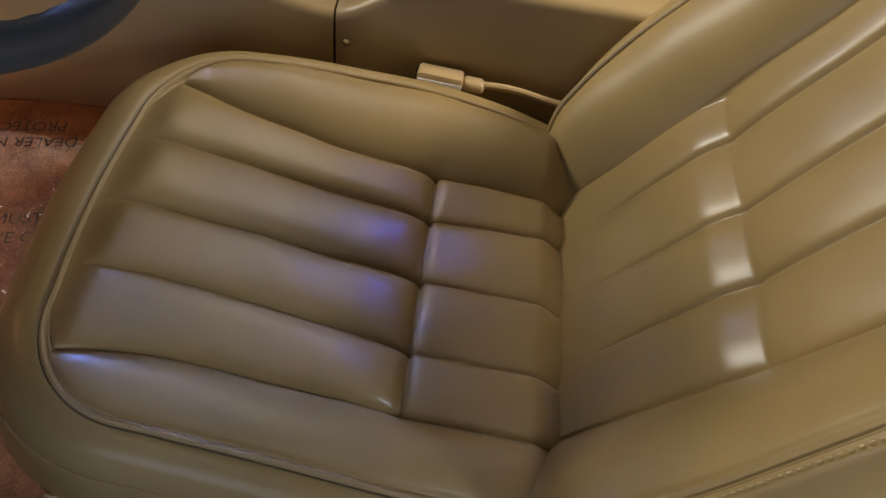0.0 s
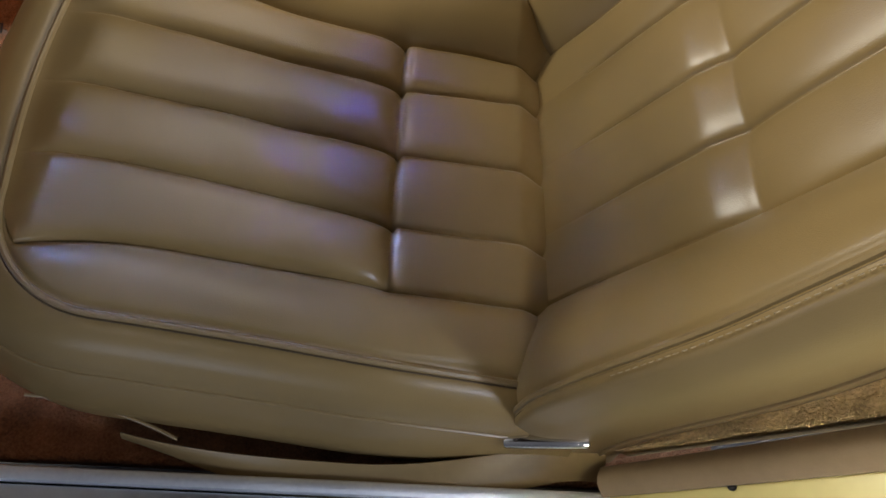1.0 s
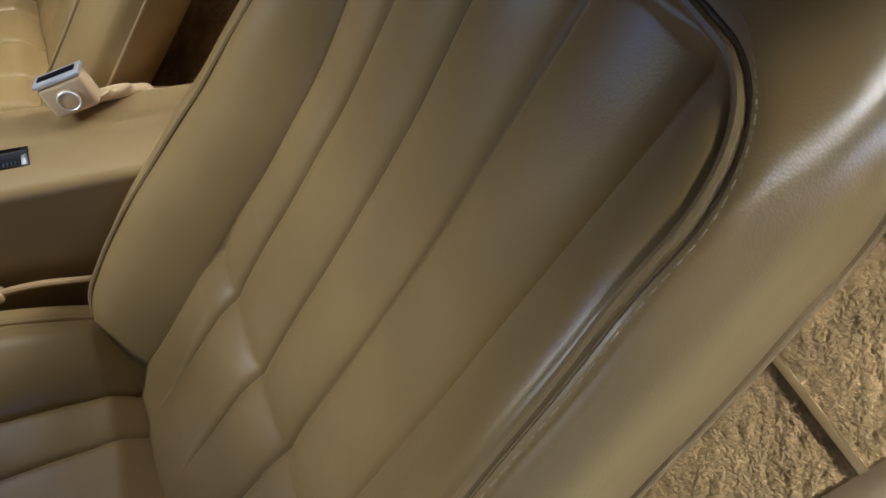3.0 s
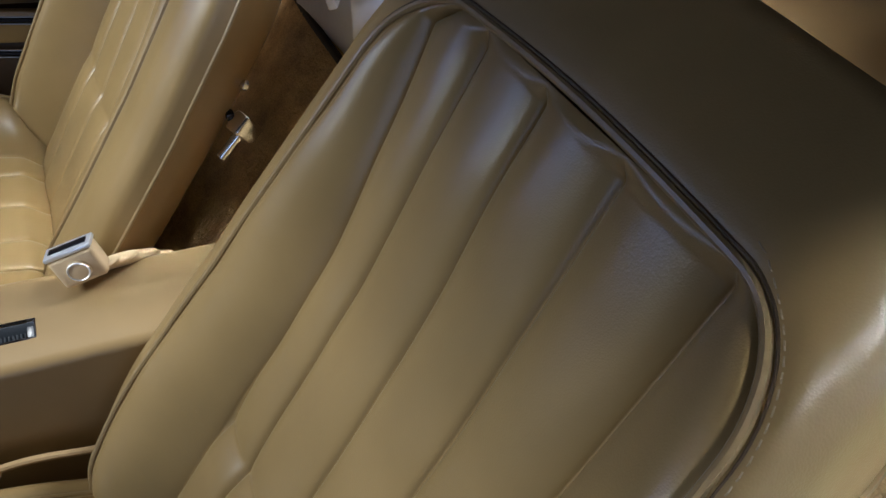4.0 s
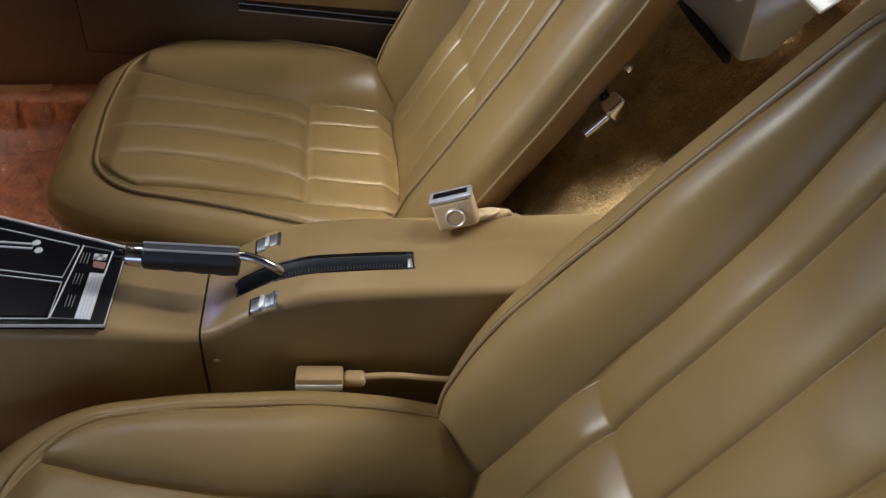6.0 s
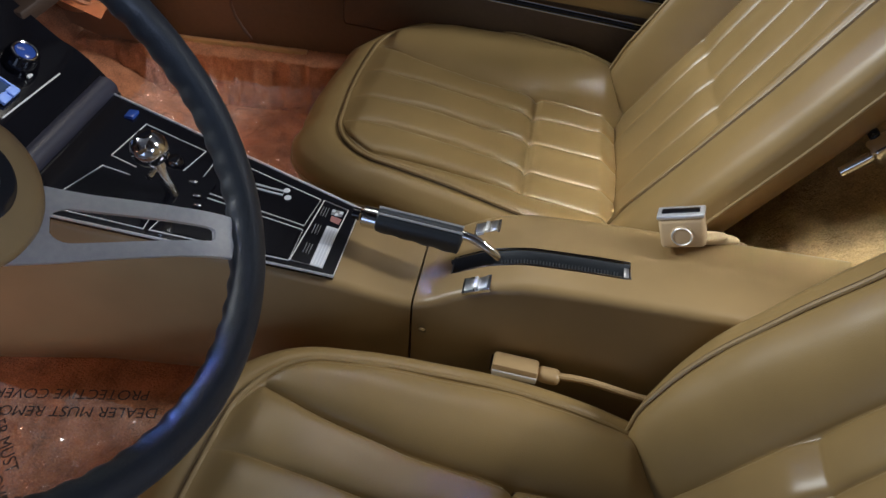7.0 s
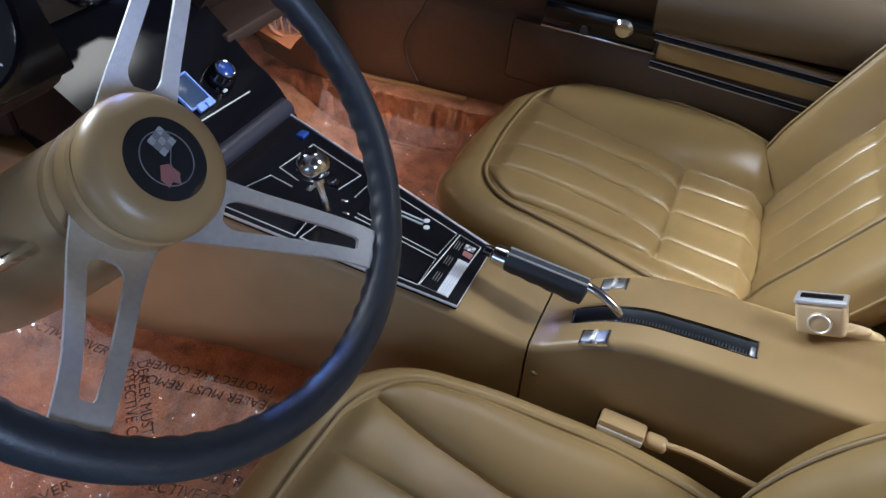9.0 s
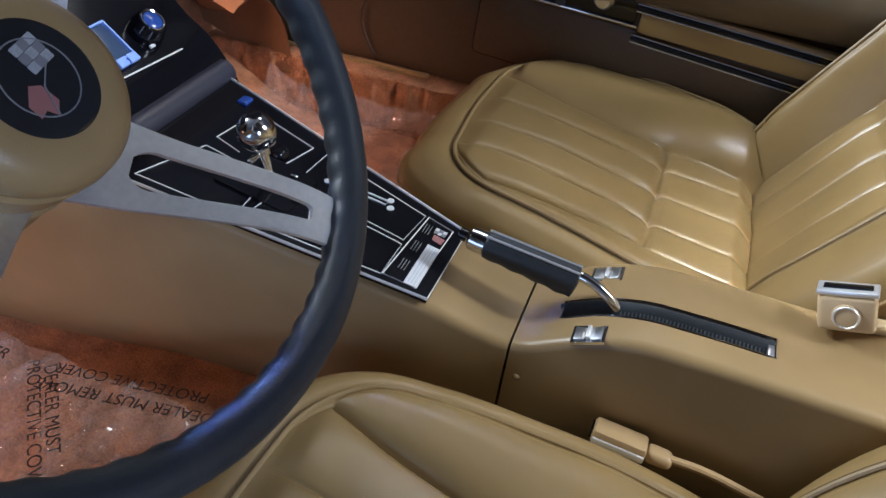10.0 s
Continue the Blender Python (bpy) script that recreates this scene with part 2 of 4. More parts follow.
# what differs from seat to seat: the edges on the near and the far side, and how the sides roll over
DRIVER = dict(
    c_near=[(-0.3, -0.172), (-0.2, -0.180), (-0.1, -0.189), (0.0, -0.197), (0.17, -0.197)],
    c_far=[(-0.3, 0.203), (-0.2, 0.208), (-0.14, 0.216), (-0.05, 0.220), (0.05, 0.216), (0.17, 0.209)],
    z_near=[(-0.3, 0.346), (-0.2, 0.350), (-0.1, 0.346), (0.0, 0.332), (0.1, 0.302), (0.17, 0.28)],
    z_far=[(-0.3, 0.350), (-0.24, 0.358), (-0.18, 0.356), (-0.1, 0.346), (0.0, 0.337), (0.06, 0.325), (0.1, 0.312), (0.17, 0.286)],
    roll_near=[(0.0, -0.004), (0.004, -0.0005), (0.012, -0.003), (0.023, -0.013), (0.030, -0.028), (0.033, -0.042)],
    roll_far=[(0.0, -0.004), (0.008, -0.0005), (0.018, -0.003), (0.026, -0.012), (0.031, -0.026), (0.032, -0.042)],
    b_near=[(-0.12, -0.214), (-0.04, -0.216), (0.06, -0.216), (0.2, -0.211), (0.3, -0.199), (0.4, -0.186), (0.5, -0.169), (0.57, -0.152), (0.612, -0.142)],
    b_far=[(-0.04, 0.207), (0.0, 0.213), (0.05, 0.222), (0.1, 0.238), (0.15, 0.246), (0.25, 0.244), (0.35, 0.233), (0.45, 0.216), (0.55, 0.199), (0.612, 0.184)],
    n_near=[(-0.12, -0.12), (-0.04, -0.050), (0.0, -0.024), (0.04, -0.006), (0.1, 0.0), (0.45, 0.0), (0.53, -0.007), (0.57, -0.020), (0.595, -0.036), (0.612, -0.046)],
    n_far=[(-0.12, -0.13), (-0.04, -0.06), (0.0, -0.030), (0.05, -0.010), (0.1, -0.014), (0.2, -0.025), (0.3, -0.033), (0.55, -0.034), (0.612, -0.046)],
    side_near=[(0.0, 0.0), (0.005, 0.0015), (0.011, -0.001), (0.019, -0.032), (0.020, -0.065), (0.019, -0.10)],
    side_far=[(0.0, 0.0), (0.012, -0.001), (0.028, -0.007), (0.042, -0.022), (0.048, -0.045), (0.044, -0.085)],
    stitched=True,
    mesh=(180, 220),
    pleat=1.0,
)
PASSENGER = dict(
    c_near=[(-0.3, -0.122), (-0.25, -0.130), (-0.17, -0.150), (-0.08, -0.174), (0.0, -0.195), (0.17, -0.200)],
    c_far=[(-0.3, 0.245), (-0.17, 0.266), (-0.05, 0.260), (0.06, 0.240), (0.17, 0.222)],
    z_near=[(-0.3, 0.346), (-0.2, 0.350), (-0.1, 0.346), (0.0, 0.336), (0.1, 0.306), (0.17, 0.28)],
    z_far=[(-0.3, 0.352), (-0.2, 0.360), (-0.05, 0.360), (0.06, 0.352), (0.12, 0.335), (0.17, 0.31)],
    roll_near=[(0.0, -0.004), (0.012, -0.0005), (0.026, -0.004), (0.040, -0.016), (0.047, -0.030), (0.048, -0.046)],
    roll_far=[(0.0, -0.004), (0.004, -0.0005), (0.010, -0.003), (0.016, -0.013), (0.020, -0.028), (0.020, -0.046)],
    b_near=[(-0.04, -0.125), (0.06, -0.148), (0.15, -0.148), (0.3, -0.152), (0.45, -0.157), (0.55, -0.150), (0.612, -0.140)],
    b_far=[(-0.04, 0.192), (0.06, 0.203), (0.2, 0.199), (0.36, 0.195), (0.5, 0.185), (0.612, 0.165)],
    n_near=[(-0.12, -0.13), (-0.04, -0.062), (0.0, -0.045), (0.06, -0.034), (0.15, -0.040), (0.3, -0.046), (0.55, -0.044), (0.612, -0.050)],
    n_far=[(-0.12, -0.13), (-0.04, -0.06), (0.0, -0.030), (0.04, -0.008), (0.1, 0.0), (0.45, 0.0), (0.53, -0.007), (0.57, -0.020), (0.612, -0.046)],
    side_near=[(0.0, 0.0), (0.022, 0.004), (0.050, 0.005), (0.074, -0.001), (0.089, -0.012), (0.094, -0.032)],
    side_far=[(0.0, 0.0), (0.006, -0.001), (0.010, -0.005), (0.018, -0.034), (0.020, -0.065), (0.019, -0.10)],
    shell_near=[(0.094, -0.032), (0.092, -0.038), (0.075, -0.065), (0.045, -0.095), (0.0, -0.110), (-0.07, -0.112)],
    stitched=False,
    mesh=(130, 140),
    pleat=0.5,
)


def corner(x, x0, edge, r, sign):
    """The edge's place across, drawn in on a round corner of radius r at x0."""
    d = abs(x - x0)
    return edge if d >= r else edge - sign * (r - math.sqrt(max(0.0, r * r - (r - d) ** 2)))


def pillow(c, power=3):
    return 1 - abs(2 * c - 1) ** power


def seam_lines(tables, x, lo, hi):
    """Edge, the five seams and the other edge, from the near side to the far one."""
    lines = [lo] + [soft(t, x) for t in reversed(tables)] + [hi]
    for k in range(1, 6):
        lines[k] = min(max(lines[k], lo + 0.012 * k), hi - 0.012 * (6 - k))
    return lines


V_CUT = (0.0, 0.17, 0.335, 0.50, 0.665, 0.83, 1.0)


def across(lines, v):
    """The place across the seat for v, which keeps the mesh along the seams; with the panel, how far over it, and its width."""
    k = 0
    while k < 5 and v > V_CUT[k + 1] + 1e-9:
        k += 1
    c = (v - V_CUT[k]) / (V_CUT[k + 1] - V_CUT[k])
    c = 0.45 * c + 0.55 * (0.5 - 0.5 * math.cos(math.pi * c))
    return lines[k] + (lines[k + 1] - lines[k]) * c, k, c, lines[k + 1] - lines[k]


def outline_normals(pts):
    out = []
    for i in range(len(pts)):
        a, b = pts[max(0, i - 1)], pts[min(len(pts) - 1, i + 1)]
        d = Vector((b[0] - a[0], b[1] - a[1])).normalized()
        out.append((d.y, -d.x))
    return out


def row_at(rows, v):
    k = v * (len(rows) - 1)
    a = min(len(rows) - 2, int(k))
    return [rows[a][q] + (rows[a + 1][q] - rows[a][q]) * (k - a) for q in (0, 1)]


def mixed_row(near, far, w, v):
    (a, b), (c, d) = row_at(near, v), row_at(far, v)
    return a + (c - a) * w, b + (d - b) * w


def back_point(s, y, n):
    p = B_O + B_S * s + B_N * n
    return (p.x, y, p.z)


def bucket_seat(label, P):
    seat = thing("bucket_seat", label, "car seat", group="front seats")
    NU, NV = P["mesh"]

    # cushion
    def near(x):
        return corner(x, C_X0, soft(P["c_near"], x), 0.088, -1)

    def far(x):
        return corner(x, C_X0, soft(P["c_far"], x), 0.085, 1)

    def pipe_z(x, f):
        return soft(P["z_near"], x) * (1 - f) + soft(P["z_far"], x) * f

    def cushion_z(x, f, k, c, w, rear):
        base, pipe = soft(C_INS, x), pipe_z(x, f)
        front = smooth01(C_X0, C_X0 + 0.035, x)
        edge = min(c, 1 - c) * w
        if 1 <= k <= 4:
            h = 0.0032 if rear else 0.004 + 0.0040 * smooth01(-0.27, -0.08, x)
            fade = 0.35 + 0.65 * smooth01(-0.285, -0.20, x)
            h *= 0.4 + 0.6 * P["pleat"]
            z = base + h * pillow(c, 4) - h * 0.6 - 0.0042 * P["pleat"] * fade * math.exp(-edge / 0.0020)
        else:
            b = c if k == 5 else 1 - c
            wide = min(1.0, w / 0.07)
            bulge = ((0.016 if k == 5 else 0.009) + (0.011 if k == 5 else 0.006) * smooth01(-0.05, 0.1, x)) * wide
            seam_z = base - 0.006
            z = seam_z + (pipe - seam_z) * b + bulge * (1 - abs(2 * b - 1) ** 2.6) - 0.0040 * math.exp(-b * w / 0.0022) - 0.0015 * math.exp(-(((1 - b) * w - 0.004) / 0.0024) ** 2)
        if 1 <= k <= 4:
            # the cross seam between thigh panel and rear panel
            z -= 0.009 * math.exp(-x / 0.004) if rear else 0.0125 * math.exp(x / 0.0075)
        elif abs(x) < 0.05:
            d = (1 - c) if k == 0 else c
            z -= 0.004 * math.exp(-((x / 0.012) ** 2)) * max(0, 1 - d * 6)
        z += 0.0012 * noise.noise(Vector((x * 26, k + c * 1.3, 1.0))) + 0.0022 * noise.noise(Vector((x * 9, f * 5, 7.0)))
        return pipe + (z - pipe) * front - 0.022 * smooth01(0.108, 0.145, x)

    def top(u, v):
        rear = u > 0.65 + 1e-9
        x = (u - 0.65) / 0.35 * (C_X1 + 0.03) if rear else C_X0 * (1 - (u / 0.65) ** 1.2)
        a, b = near(x), far(x)
        y, k, c, w = across(seam_lines(C_SEAMS, x, a, b), v)
        f = min(1.0, max(0.0, (y - a) / (b - a)))
        bow = 0.006 * math.sin(math.pi * f) * max(0.0, 1 - (x - C_X0) / 0.04)
        return (x - bow, y, cushion_z(x, f, k, c, w, rear))

    child("cushion", mesh_from("cushion", *grid(top, NU, NV), M_HIDE), seat)
    xs = [C_X0 + (C_X1 - C_X0) * (1 - (k / 60)) ** 1.6 for k in range(61)]
    a0, b0 = near(C_X0), far(C_X0)
    line = [(x, near(x), 0.0) for x in xs]
    line += [(C_X0 - 0.006 * math.sin(math.pi * k / 24), a0 + (b0 - a0) * k / 24, k / 24) for k in range(1, 24)]
    line += [(x, far(x), 1.0) for x in reversed(xs)]
    nrm = [(-a, -b) for a, b in outline_normals(line)]
    low_near = [P["roll_near"][-1], (0.040, -0.07), (0.045, -0.10), (0.044, -0.13), (0.032, -0.15)]
    low_far = [P["roll_far"][-1], (0.033, -0.07), (0.033, -0.10), (0.032, -0.13), (0.022, -0.15)]

    def skirt_point(i, v, rn, rf):
        x, y, f = line[i]
        o, dz = mixed_row(rn, rf, smooth01(-0.5, 0.5, nrm[i][1]), v)
        o *= 1 + 0.8 * max(0.0, -nrm[i][0]) ** 2
        return (x + o * nrm[i][0], y + o * nrm[i][1], pipe_z(x, f) + dz)

    def skirt(rn, rf):
        return grid(lambda u, v: skirt_point(int(round(u * (len(line) - 1))), v, rn, rf), len(line) - 1, 14)

    child("cushion_side", mesh_from("cushion_side", *skirt(P["roll_near"], P["roll_far"]), M_HIDE), seat)
    child("cushion_skirt", mesh_from("cushion_skirt", *skirt(low_near, low_far), M_HIDE), seat)
    pts = [(x + 0.001 * a, y + 0.001 * b, pipe_z(x, f) + 0.0006) for (x, y, f), (a, b) in zip(line, nrm)]
    part("cushion_piping", tube_bm(pts, 0.0027), M_PIPE, seat)
    pts = [(x + 0.0042 * a, y + 0.0042 * b, pipe_z(x, f) - 0.0008) for (x, y, f), (a, b) in zip(line, nrm)]
    part("cushion_seam", tube_bm(pts, 0.0008, 6), M_SEAM, seat, "dark cord for the shaded seam gap beside the piping")
    part("lower_welt", tube_bm([skirt_point(i, 1, P["roll_near"], P["roll_far"]) for i in range(len(line))], 0.0018), M_PIPE, seat)
    # underside pan
    mid = (a0 + b0) / 2
    pan = prism_bm([(x + (0.004 if x < 0 else 0), mid + (y - mid) * 0.94) for x, y, f in line], 0.02, m=Matrix.Translation((0, 0, 0.2)))
    part("seat_pan", pan, M_GAP, seat, "dark seat pan")
    for y in (mid - 0.18, mid + 0.17):
        part("seat_track", box_bm((0.40, 0.03, 0.03), (-0.05, y, 0.172), 0.004), M_STEEL, seat, "steel seat track")

    # backrest
    def b_near(s):
        return corner(s, B_S1, soft(P["b_near"], s), 0.05, -1)

    def b_far(s):
        return corner(s, B_S1, soft(P["b_far"], s), 0.05, 1)

    def pipe_n(s, f):
        return soft(P["n_near"], s, 0.012) * (1 - f) + soft(P["n_far"], s, 0.012) * f

    def back_n(s, f, k, c, w, upper):
        base, pipe = soft(B_INS, s, 0.012), pipe_n(s, f)
        edge = min(c, 1 - c) * w
        if 1 <= k <= 4:
            h = 0.005 + 0.003 * smooth01(0.3, 0.56, s) if upper else 0.001 + 0.004 * smooth01(0.05, 0.19, s)
            n = base + h * pillow(c, 2.4) - h * 0.6 - 0.0036 * P["pleat"] * math.exp(-edge / 0.0021) * smooth01(0.02, 0.10, s)
            # the panels roll down to the seam across the lumbar row
            dip = math.exp((B_ROW - s) / 0.05) if upper else smooth01(B_ROW - 0.034, B_ROW + 0.010, s) * 1.12
            n -= P["pleat"] * (0.0075 * min(1.0, dip) + 0.0016 * math.exp(-abs(s - B_ROW) / 0.002))
        else:
            b = c if k == 5 else 1 - c
            seam_n = base - 0.003
            n = seam_n + (pipe - seam_n) * (1 - (1 - b) ** 1.45) + 0.009 * min(1.0, w / 0.07) * (1 - abs(2 * b - 1) ** 2)
            n -= 0.0030 * math.exp(-b * w / 0.0024) + 0.0012 * math.exp(-(((1 - b) * w - 0.004) / 0.0026) ** 2)
        n += 0.0014 * noise.noise(Vector((s * 14, k + c * 1.2, 4.0))) + 0.003 * noise.noise(Vector((s * 6, f * 4, 11.0)))
        return pipe + (n - pipe) * smooth01(B_S1, B_S1 - 0.012, s)

    def face(u, v):
        upper = u > 0.34 + 1e-9
        s = B_ROW + (B_S1 - B_ROW) * (1 - (1 - (u - 0.34) / 0.66) ** 1.2) if upper else B_S0 + (B_ROW - B_S0) * u / 0.34
        a, b = b_near(s), b_far(s)
        y, k, c, w = across(seam_lines(B_SEAMS, s, a, b), v)
        return back_point(s, y, back_n(s, min(1.0, max(0.0, (y - a) / (b - a))), k, c, w, upper))

    child("backrest", mesh_from("backrest", *grid(face, int(NU * 1.25), NV), M_HIDE), seat)
    ss = [B_S1 - (B_S1 - B_S0) * (1 - k / 80) ** 1.6 for k in range(81)]
    a0, b0 = b_near(B_S1), b_far(B_S1)
    bl = [(s, b_near(s), 0.0) for s in ss]
    bl += [(B_S1 + 0.004 * math.sin(math.pi * k / 30), a0 + (b0 - a0) * k / 30, k / 30) for k in range(1, 30)]
    bl += [(s, b_far(s), 1.0) for s in reversed(ss)]
    bn = outline_normals(bl)
    last = len(bl) - 1
    sn, sf = P["side_near"], P["side_far"]
    back = [(0.001, -0.008), (-0.003, -0.025), (-0.02, -0.042), (-0.06, -0.05), (-0.13, -0.052)]
    shell_near = P.get("shell_near") or [sn[-1]] + [(sn[-1][0] + o, sn[-1][1] + d * (0.148 + sn[-1][1]) / 0.05) for o, d in back]
    shell_far = [sf[-1]] + [(sf[-1][0] + o, sf[-1][1] + d * (0.148 + sf[-1][1]) / 0.05) for o, d in back]

    def side_point(i, v, rn, rf):
        s, y, f = bl[i]
        o, d = mixed_row(rn, rf, smooth01(-0.5, 0.5, bn[i][1]), v)
        up = max(0.0, bn[i][0])
        o *= (0.25 + 0.75 * smooth01(-0.05, 0.16, s)) * f + (0.75 + 0.25 * smooth01(-0.05, 0.16, s)) * (1 - f)
        return back_point(s + o * bn[i][0] + 0.05 * up * min(1, -d / 0.06), y + o * bn[i][1], pipe_n(s, f) + d * (1 - 0.55 * up))

    def side(rn, rf):
        return grid(lambda u, v: side_point(int(round(u * last)), v, rn, rf), last, 16)

    child("backrest_side", mesh_from("backrest_side", *side(sn, sf), M_HIDE), seat)
    child("back_shell", mesh_from("back_shell", *side(shell_near, shell_far), M_WRAP), seat, "tan leather over the seat shell, darkened for shade")
    rim = [Vector(side_point(i, 0, sn, sf)) for i in range(len(bl))]
    part("backrest_piping", tube_bm([p + Vector((-0.0008, 0, 0.0006)) for p in rim], 0.0027), M_PIPE, seat)
    pts = [p + 0.0042 * (B_S * a + Vector((0, b, 0))) + Vector((-0.0004, 0, 0.0003)) for p, (a, b) in zip(rim, bn)]
    part("backrest_seam", tube_bm(pts, 0.0008, 6), M_SEAM, seat, "dark cord for the shaded seam gap beside the piping")
    part("backrest_welt", tube_bm([side_point(i, 1, sn, sf) for i in range(len(bl))], 0.0022), M_PIPE, seat)
    if P["stitched"]:
        pts = [Vector(side_point(i, 0.26, sn, sf)) for i in range(len(bl)) if bl[i][2] == 0.0 and bl[i][0] > 0.12]
        bm = bmesh.new()
        for p, q in zip(pts, pts[1:]):
            out = Vector((-0.0022, -0.0012, 0.0012))
            n = max(1, int((q - p).length / 0.005))
            for j in range(n):
                a, b = p.lerp(q, j / n), p.lerp(q, (j + 0.62) / n)
                tube_bm([a + out * 0.5, a.lerp(b, 0.5) + out, b + out * 0.5], 0.00038, 5, bm=bm)
        tagged(part("stitches", bm, M_STITCH, seat, "pale thread stitches"), kind="stuff")
    bm = bmesh.new()
    bm.faces.new([bm.verts.new(side_point(i, 1, shell_near, shell_far)) for i in range(len(bl))])
    bmesh.ops.triangulate(bm, faces=bm.faces[:])
    part("rear_panel", bm, M_SHELL, seat, "tan rear panel")
    return seat


driver_seat = bucket_seat("tan leather bucket seat with pleated panels beside the door sill", DRIVER)
passenger_seat = bucket_seat("tan leather bucket seat with pleated panels beyond the console", PASSENGER)
passenger_seat.location = (-0.036, 0.70, 0.004)

# ---- shell of the car ----
FLOOR = 0.165


def sheet_bm(fn, nu, nv, thick=(0, 0, -0.02)):
    """A sheet fn(u, v) with a thickness."""
    va, fa = grid(fn, nu, nv)
    bm = bmesh.new()
    vs = [bm.verts.new(v) for v in va]
    for f in fa:
        bm.faces.new([vs[i] for i in f])
    bmesh.ops.recalc_face_normals(bm, faces=bm.faces)
    r = bmesh.ops.extrude_face_region(bm, geom=bm.faces[:])
    bmesh.ops.translate(bm, vec=thick, verts=[g for g in r["geom"] if isinstance(g, bmesh.types.BMVert)])
    return bm


def structure(name, bm, material, label, category, smooth=True):
    ob = part(name, bm, material, None, smooth=smooth, sharp=179 if "carpet" in category else 38)
    return tagged(ob, label, category, kind="structure")


def pile(x, y, amp=0.004):
    """The uneven top of cut carpet."""
    p = Vector((x, y, 0.3))
    return amp * (noise.noise(p * 210) + 0.7 * noise.noise(p * 430)) + 0.006 * noise.noise(p * 9)


def floor_fn(u, v):
    x, y = -0.98 + 1.3 * u, -0.25 + 1.2 * v
    return (x, y, FLOOR + pile(x, y, 0.003) + 0.10 * smooth01(-0.72, -0.98, x))


structure("floor", sheet_bm(floor_fn, 300, 260), M_CARPET_RED, "rust brown cut pile carpet on the footwell floor", "carpet")


def wall_fn(u, v):
    y, z = -0.28 + 1.27 * v, FLOOR + 0.07 + 0.42 * u
    return (-0.93 - 0.28 * u + pile(z, y, 0.003), y, z)


structure("firewall", sheet_bm(wall_fn, 60, 150, (-0.02, 0, 0)), M_CARPET_RED, "rust brown carpet on the sloping toe board", "carpet")


def slope_z(x):
    return 0.40 + 1.25 * (x - 0.33)


def slope_fn(u, v):
    y, x = -0.232 + 1.2 * v, 0.20 + 0.36 * u
    hump = 0.018 * math.exp(-(((y - 0.62) / 0.10) ** 2)) * smooth01(0.40, 0.50, x) - 0.03 * math.exp(-(((y - 0.46) / 0.07) ** 2)) * smooth01(0.28, 0.4, x)
    k = pile(x * 1.6, y, 0.0020)
    return (x - 0.78 * (k + hump), y, slope_z(x) + 0.62 * (k + hump))


structure("rear_bulkhead", sheet_bm(slope_fn, 220, 480, (0.02, 0, -0.02)), M_CARPET, "tan cut pile carpet on the slope behind the seats", "carpet")


def deck_fn(u, v):
    x, y = 0.553 + 0.7 * u, -0.30 + 1.32 * v
    return (x, y, 0.675 + pile(x, y, 0.004))


structure("rear_deck", sheet_bm(deck_fn, 50, 90), M_CARPET, "tan carpet on the luggage deck", "carpet")
seam = thing("carpet_binding", "tan binding strip across the carpet", "carpet trim", kind="structure")
part("strip", tube_bm([(0.507 - 0.002, -0.232 + 0.09 * k / 6, slope_z(0.507) + 0.001) for k in range(7)], 0.003, 8, flat=0.5), M_PIPE, seam)

# door sill with its ribbed scuff plate
sill = thing("door_sill", "ribbed aluminium scuff plate on the door sill", "door sill", kind="structure")
part("sill_body", box_bm((1.75, 0.20, 0.40), (-0.30, -0.372, 0.012), 0.012), M_GAP, sill, "dark sill box")
part("scuff_plate", box_bm((1.25, 0.115, 0.006), (-0.42, -0.335, 0.2165), 0.002), M_ALU, sill)
part("inner_lip", box_bm((1.25, 0.012, 0.03), (-0.42, -0.270, 0.212), 0.004), M_STEEL, sill, "dull grey sill lip")
for k in range(5):
    part("rib", box_bm((1.22, 0.005, 0.004), (-0.42, -0.293 - 0.017 * k, 0.2205), 0.0015), M_ALU, sill)

jamb = thing("door_jamb", "yellow painted door jamb with tan trim", "door jamb", kind="structure")


def jamb_fn(u, v):
    x = 0.195 + 0.46 * u
    return (x, -0.262 - 0.004 * u - 0.17 * v, slope_z(x) - 0.006 - 0.05 * v * v)


part("painted_panel", sheet_bm(jamb_fn, 12, 8, (0.02, 0, -0.03)), M_YELLOW, jamb)


def trim_fn(u, v):
    x = 0.19 + 0.46 * u
    y = -0.226 - 0.018 * (1 - u) - v * (0.040 - 0.016 * (1 - u))
    return (x - 0.005 * math.sin(math.pi * v), y, slope_z(x) + 0.006 * math.sin(math.pi * (0.15 + 0.75 * v)))


part("trim_strip", sheet_bm(trim_fn, 20, 8, (0.01, 0, -0.02)), M_SHELL, jamb, "matt tan trim strip")
part("striker_post", box_bm((0.012, 0.06, 0.02), (0.212, -0.305, 0.245), 0.003), M_YELLOW, jamb, "pale yellow ridge")
for x in (0.262, 0.50):
    part("bolt", lathe_bm([(0.0035, 0), (0.0035, 0.001), (0.002, 0.0018), (0.0, 0.0018)], 12, Matrix.Translation((x, -0.268, slope_z(x) - 0.005)) @ pose(0, 0, 0, 0, -45, 0)), M_GAP, jamb, "small dark bolt")

# padded panel above and behind the driver's seat
pad = thing("halo_panel", "brown padded roof pillar panel behind the seat", "trim panel", kind="structure")


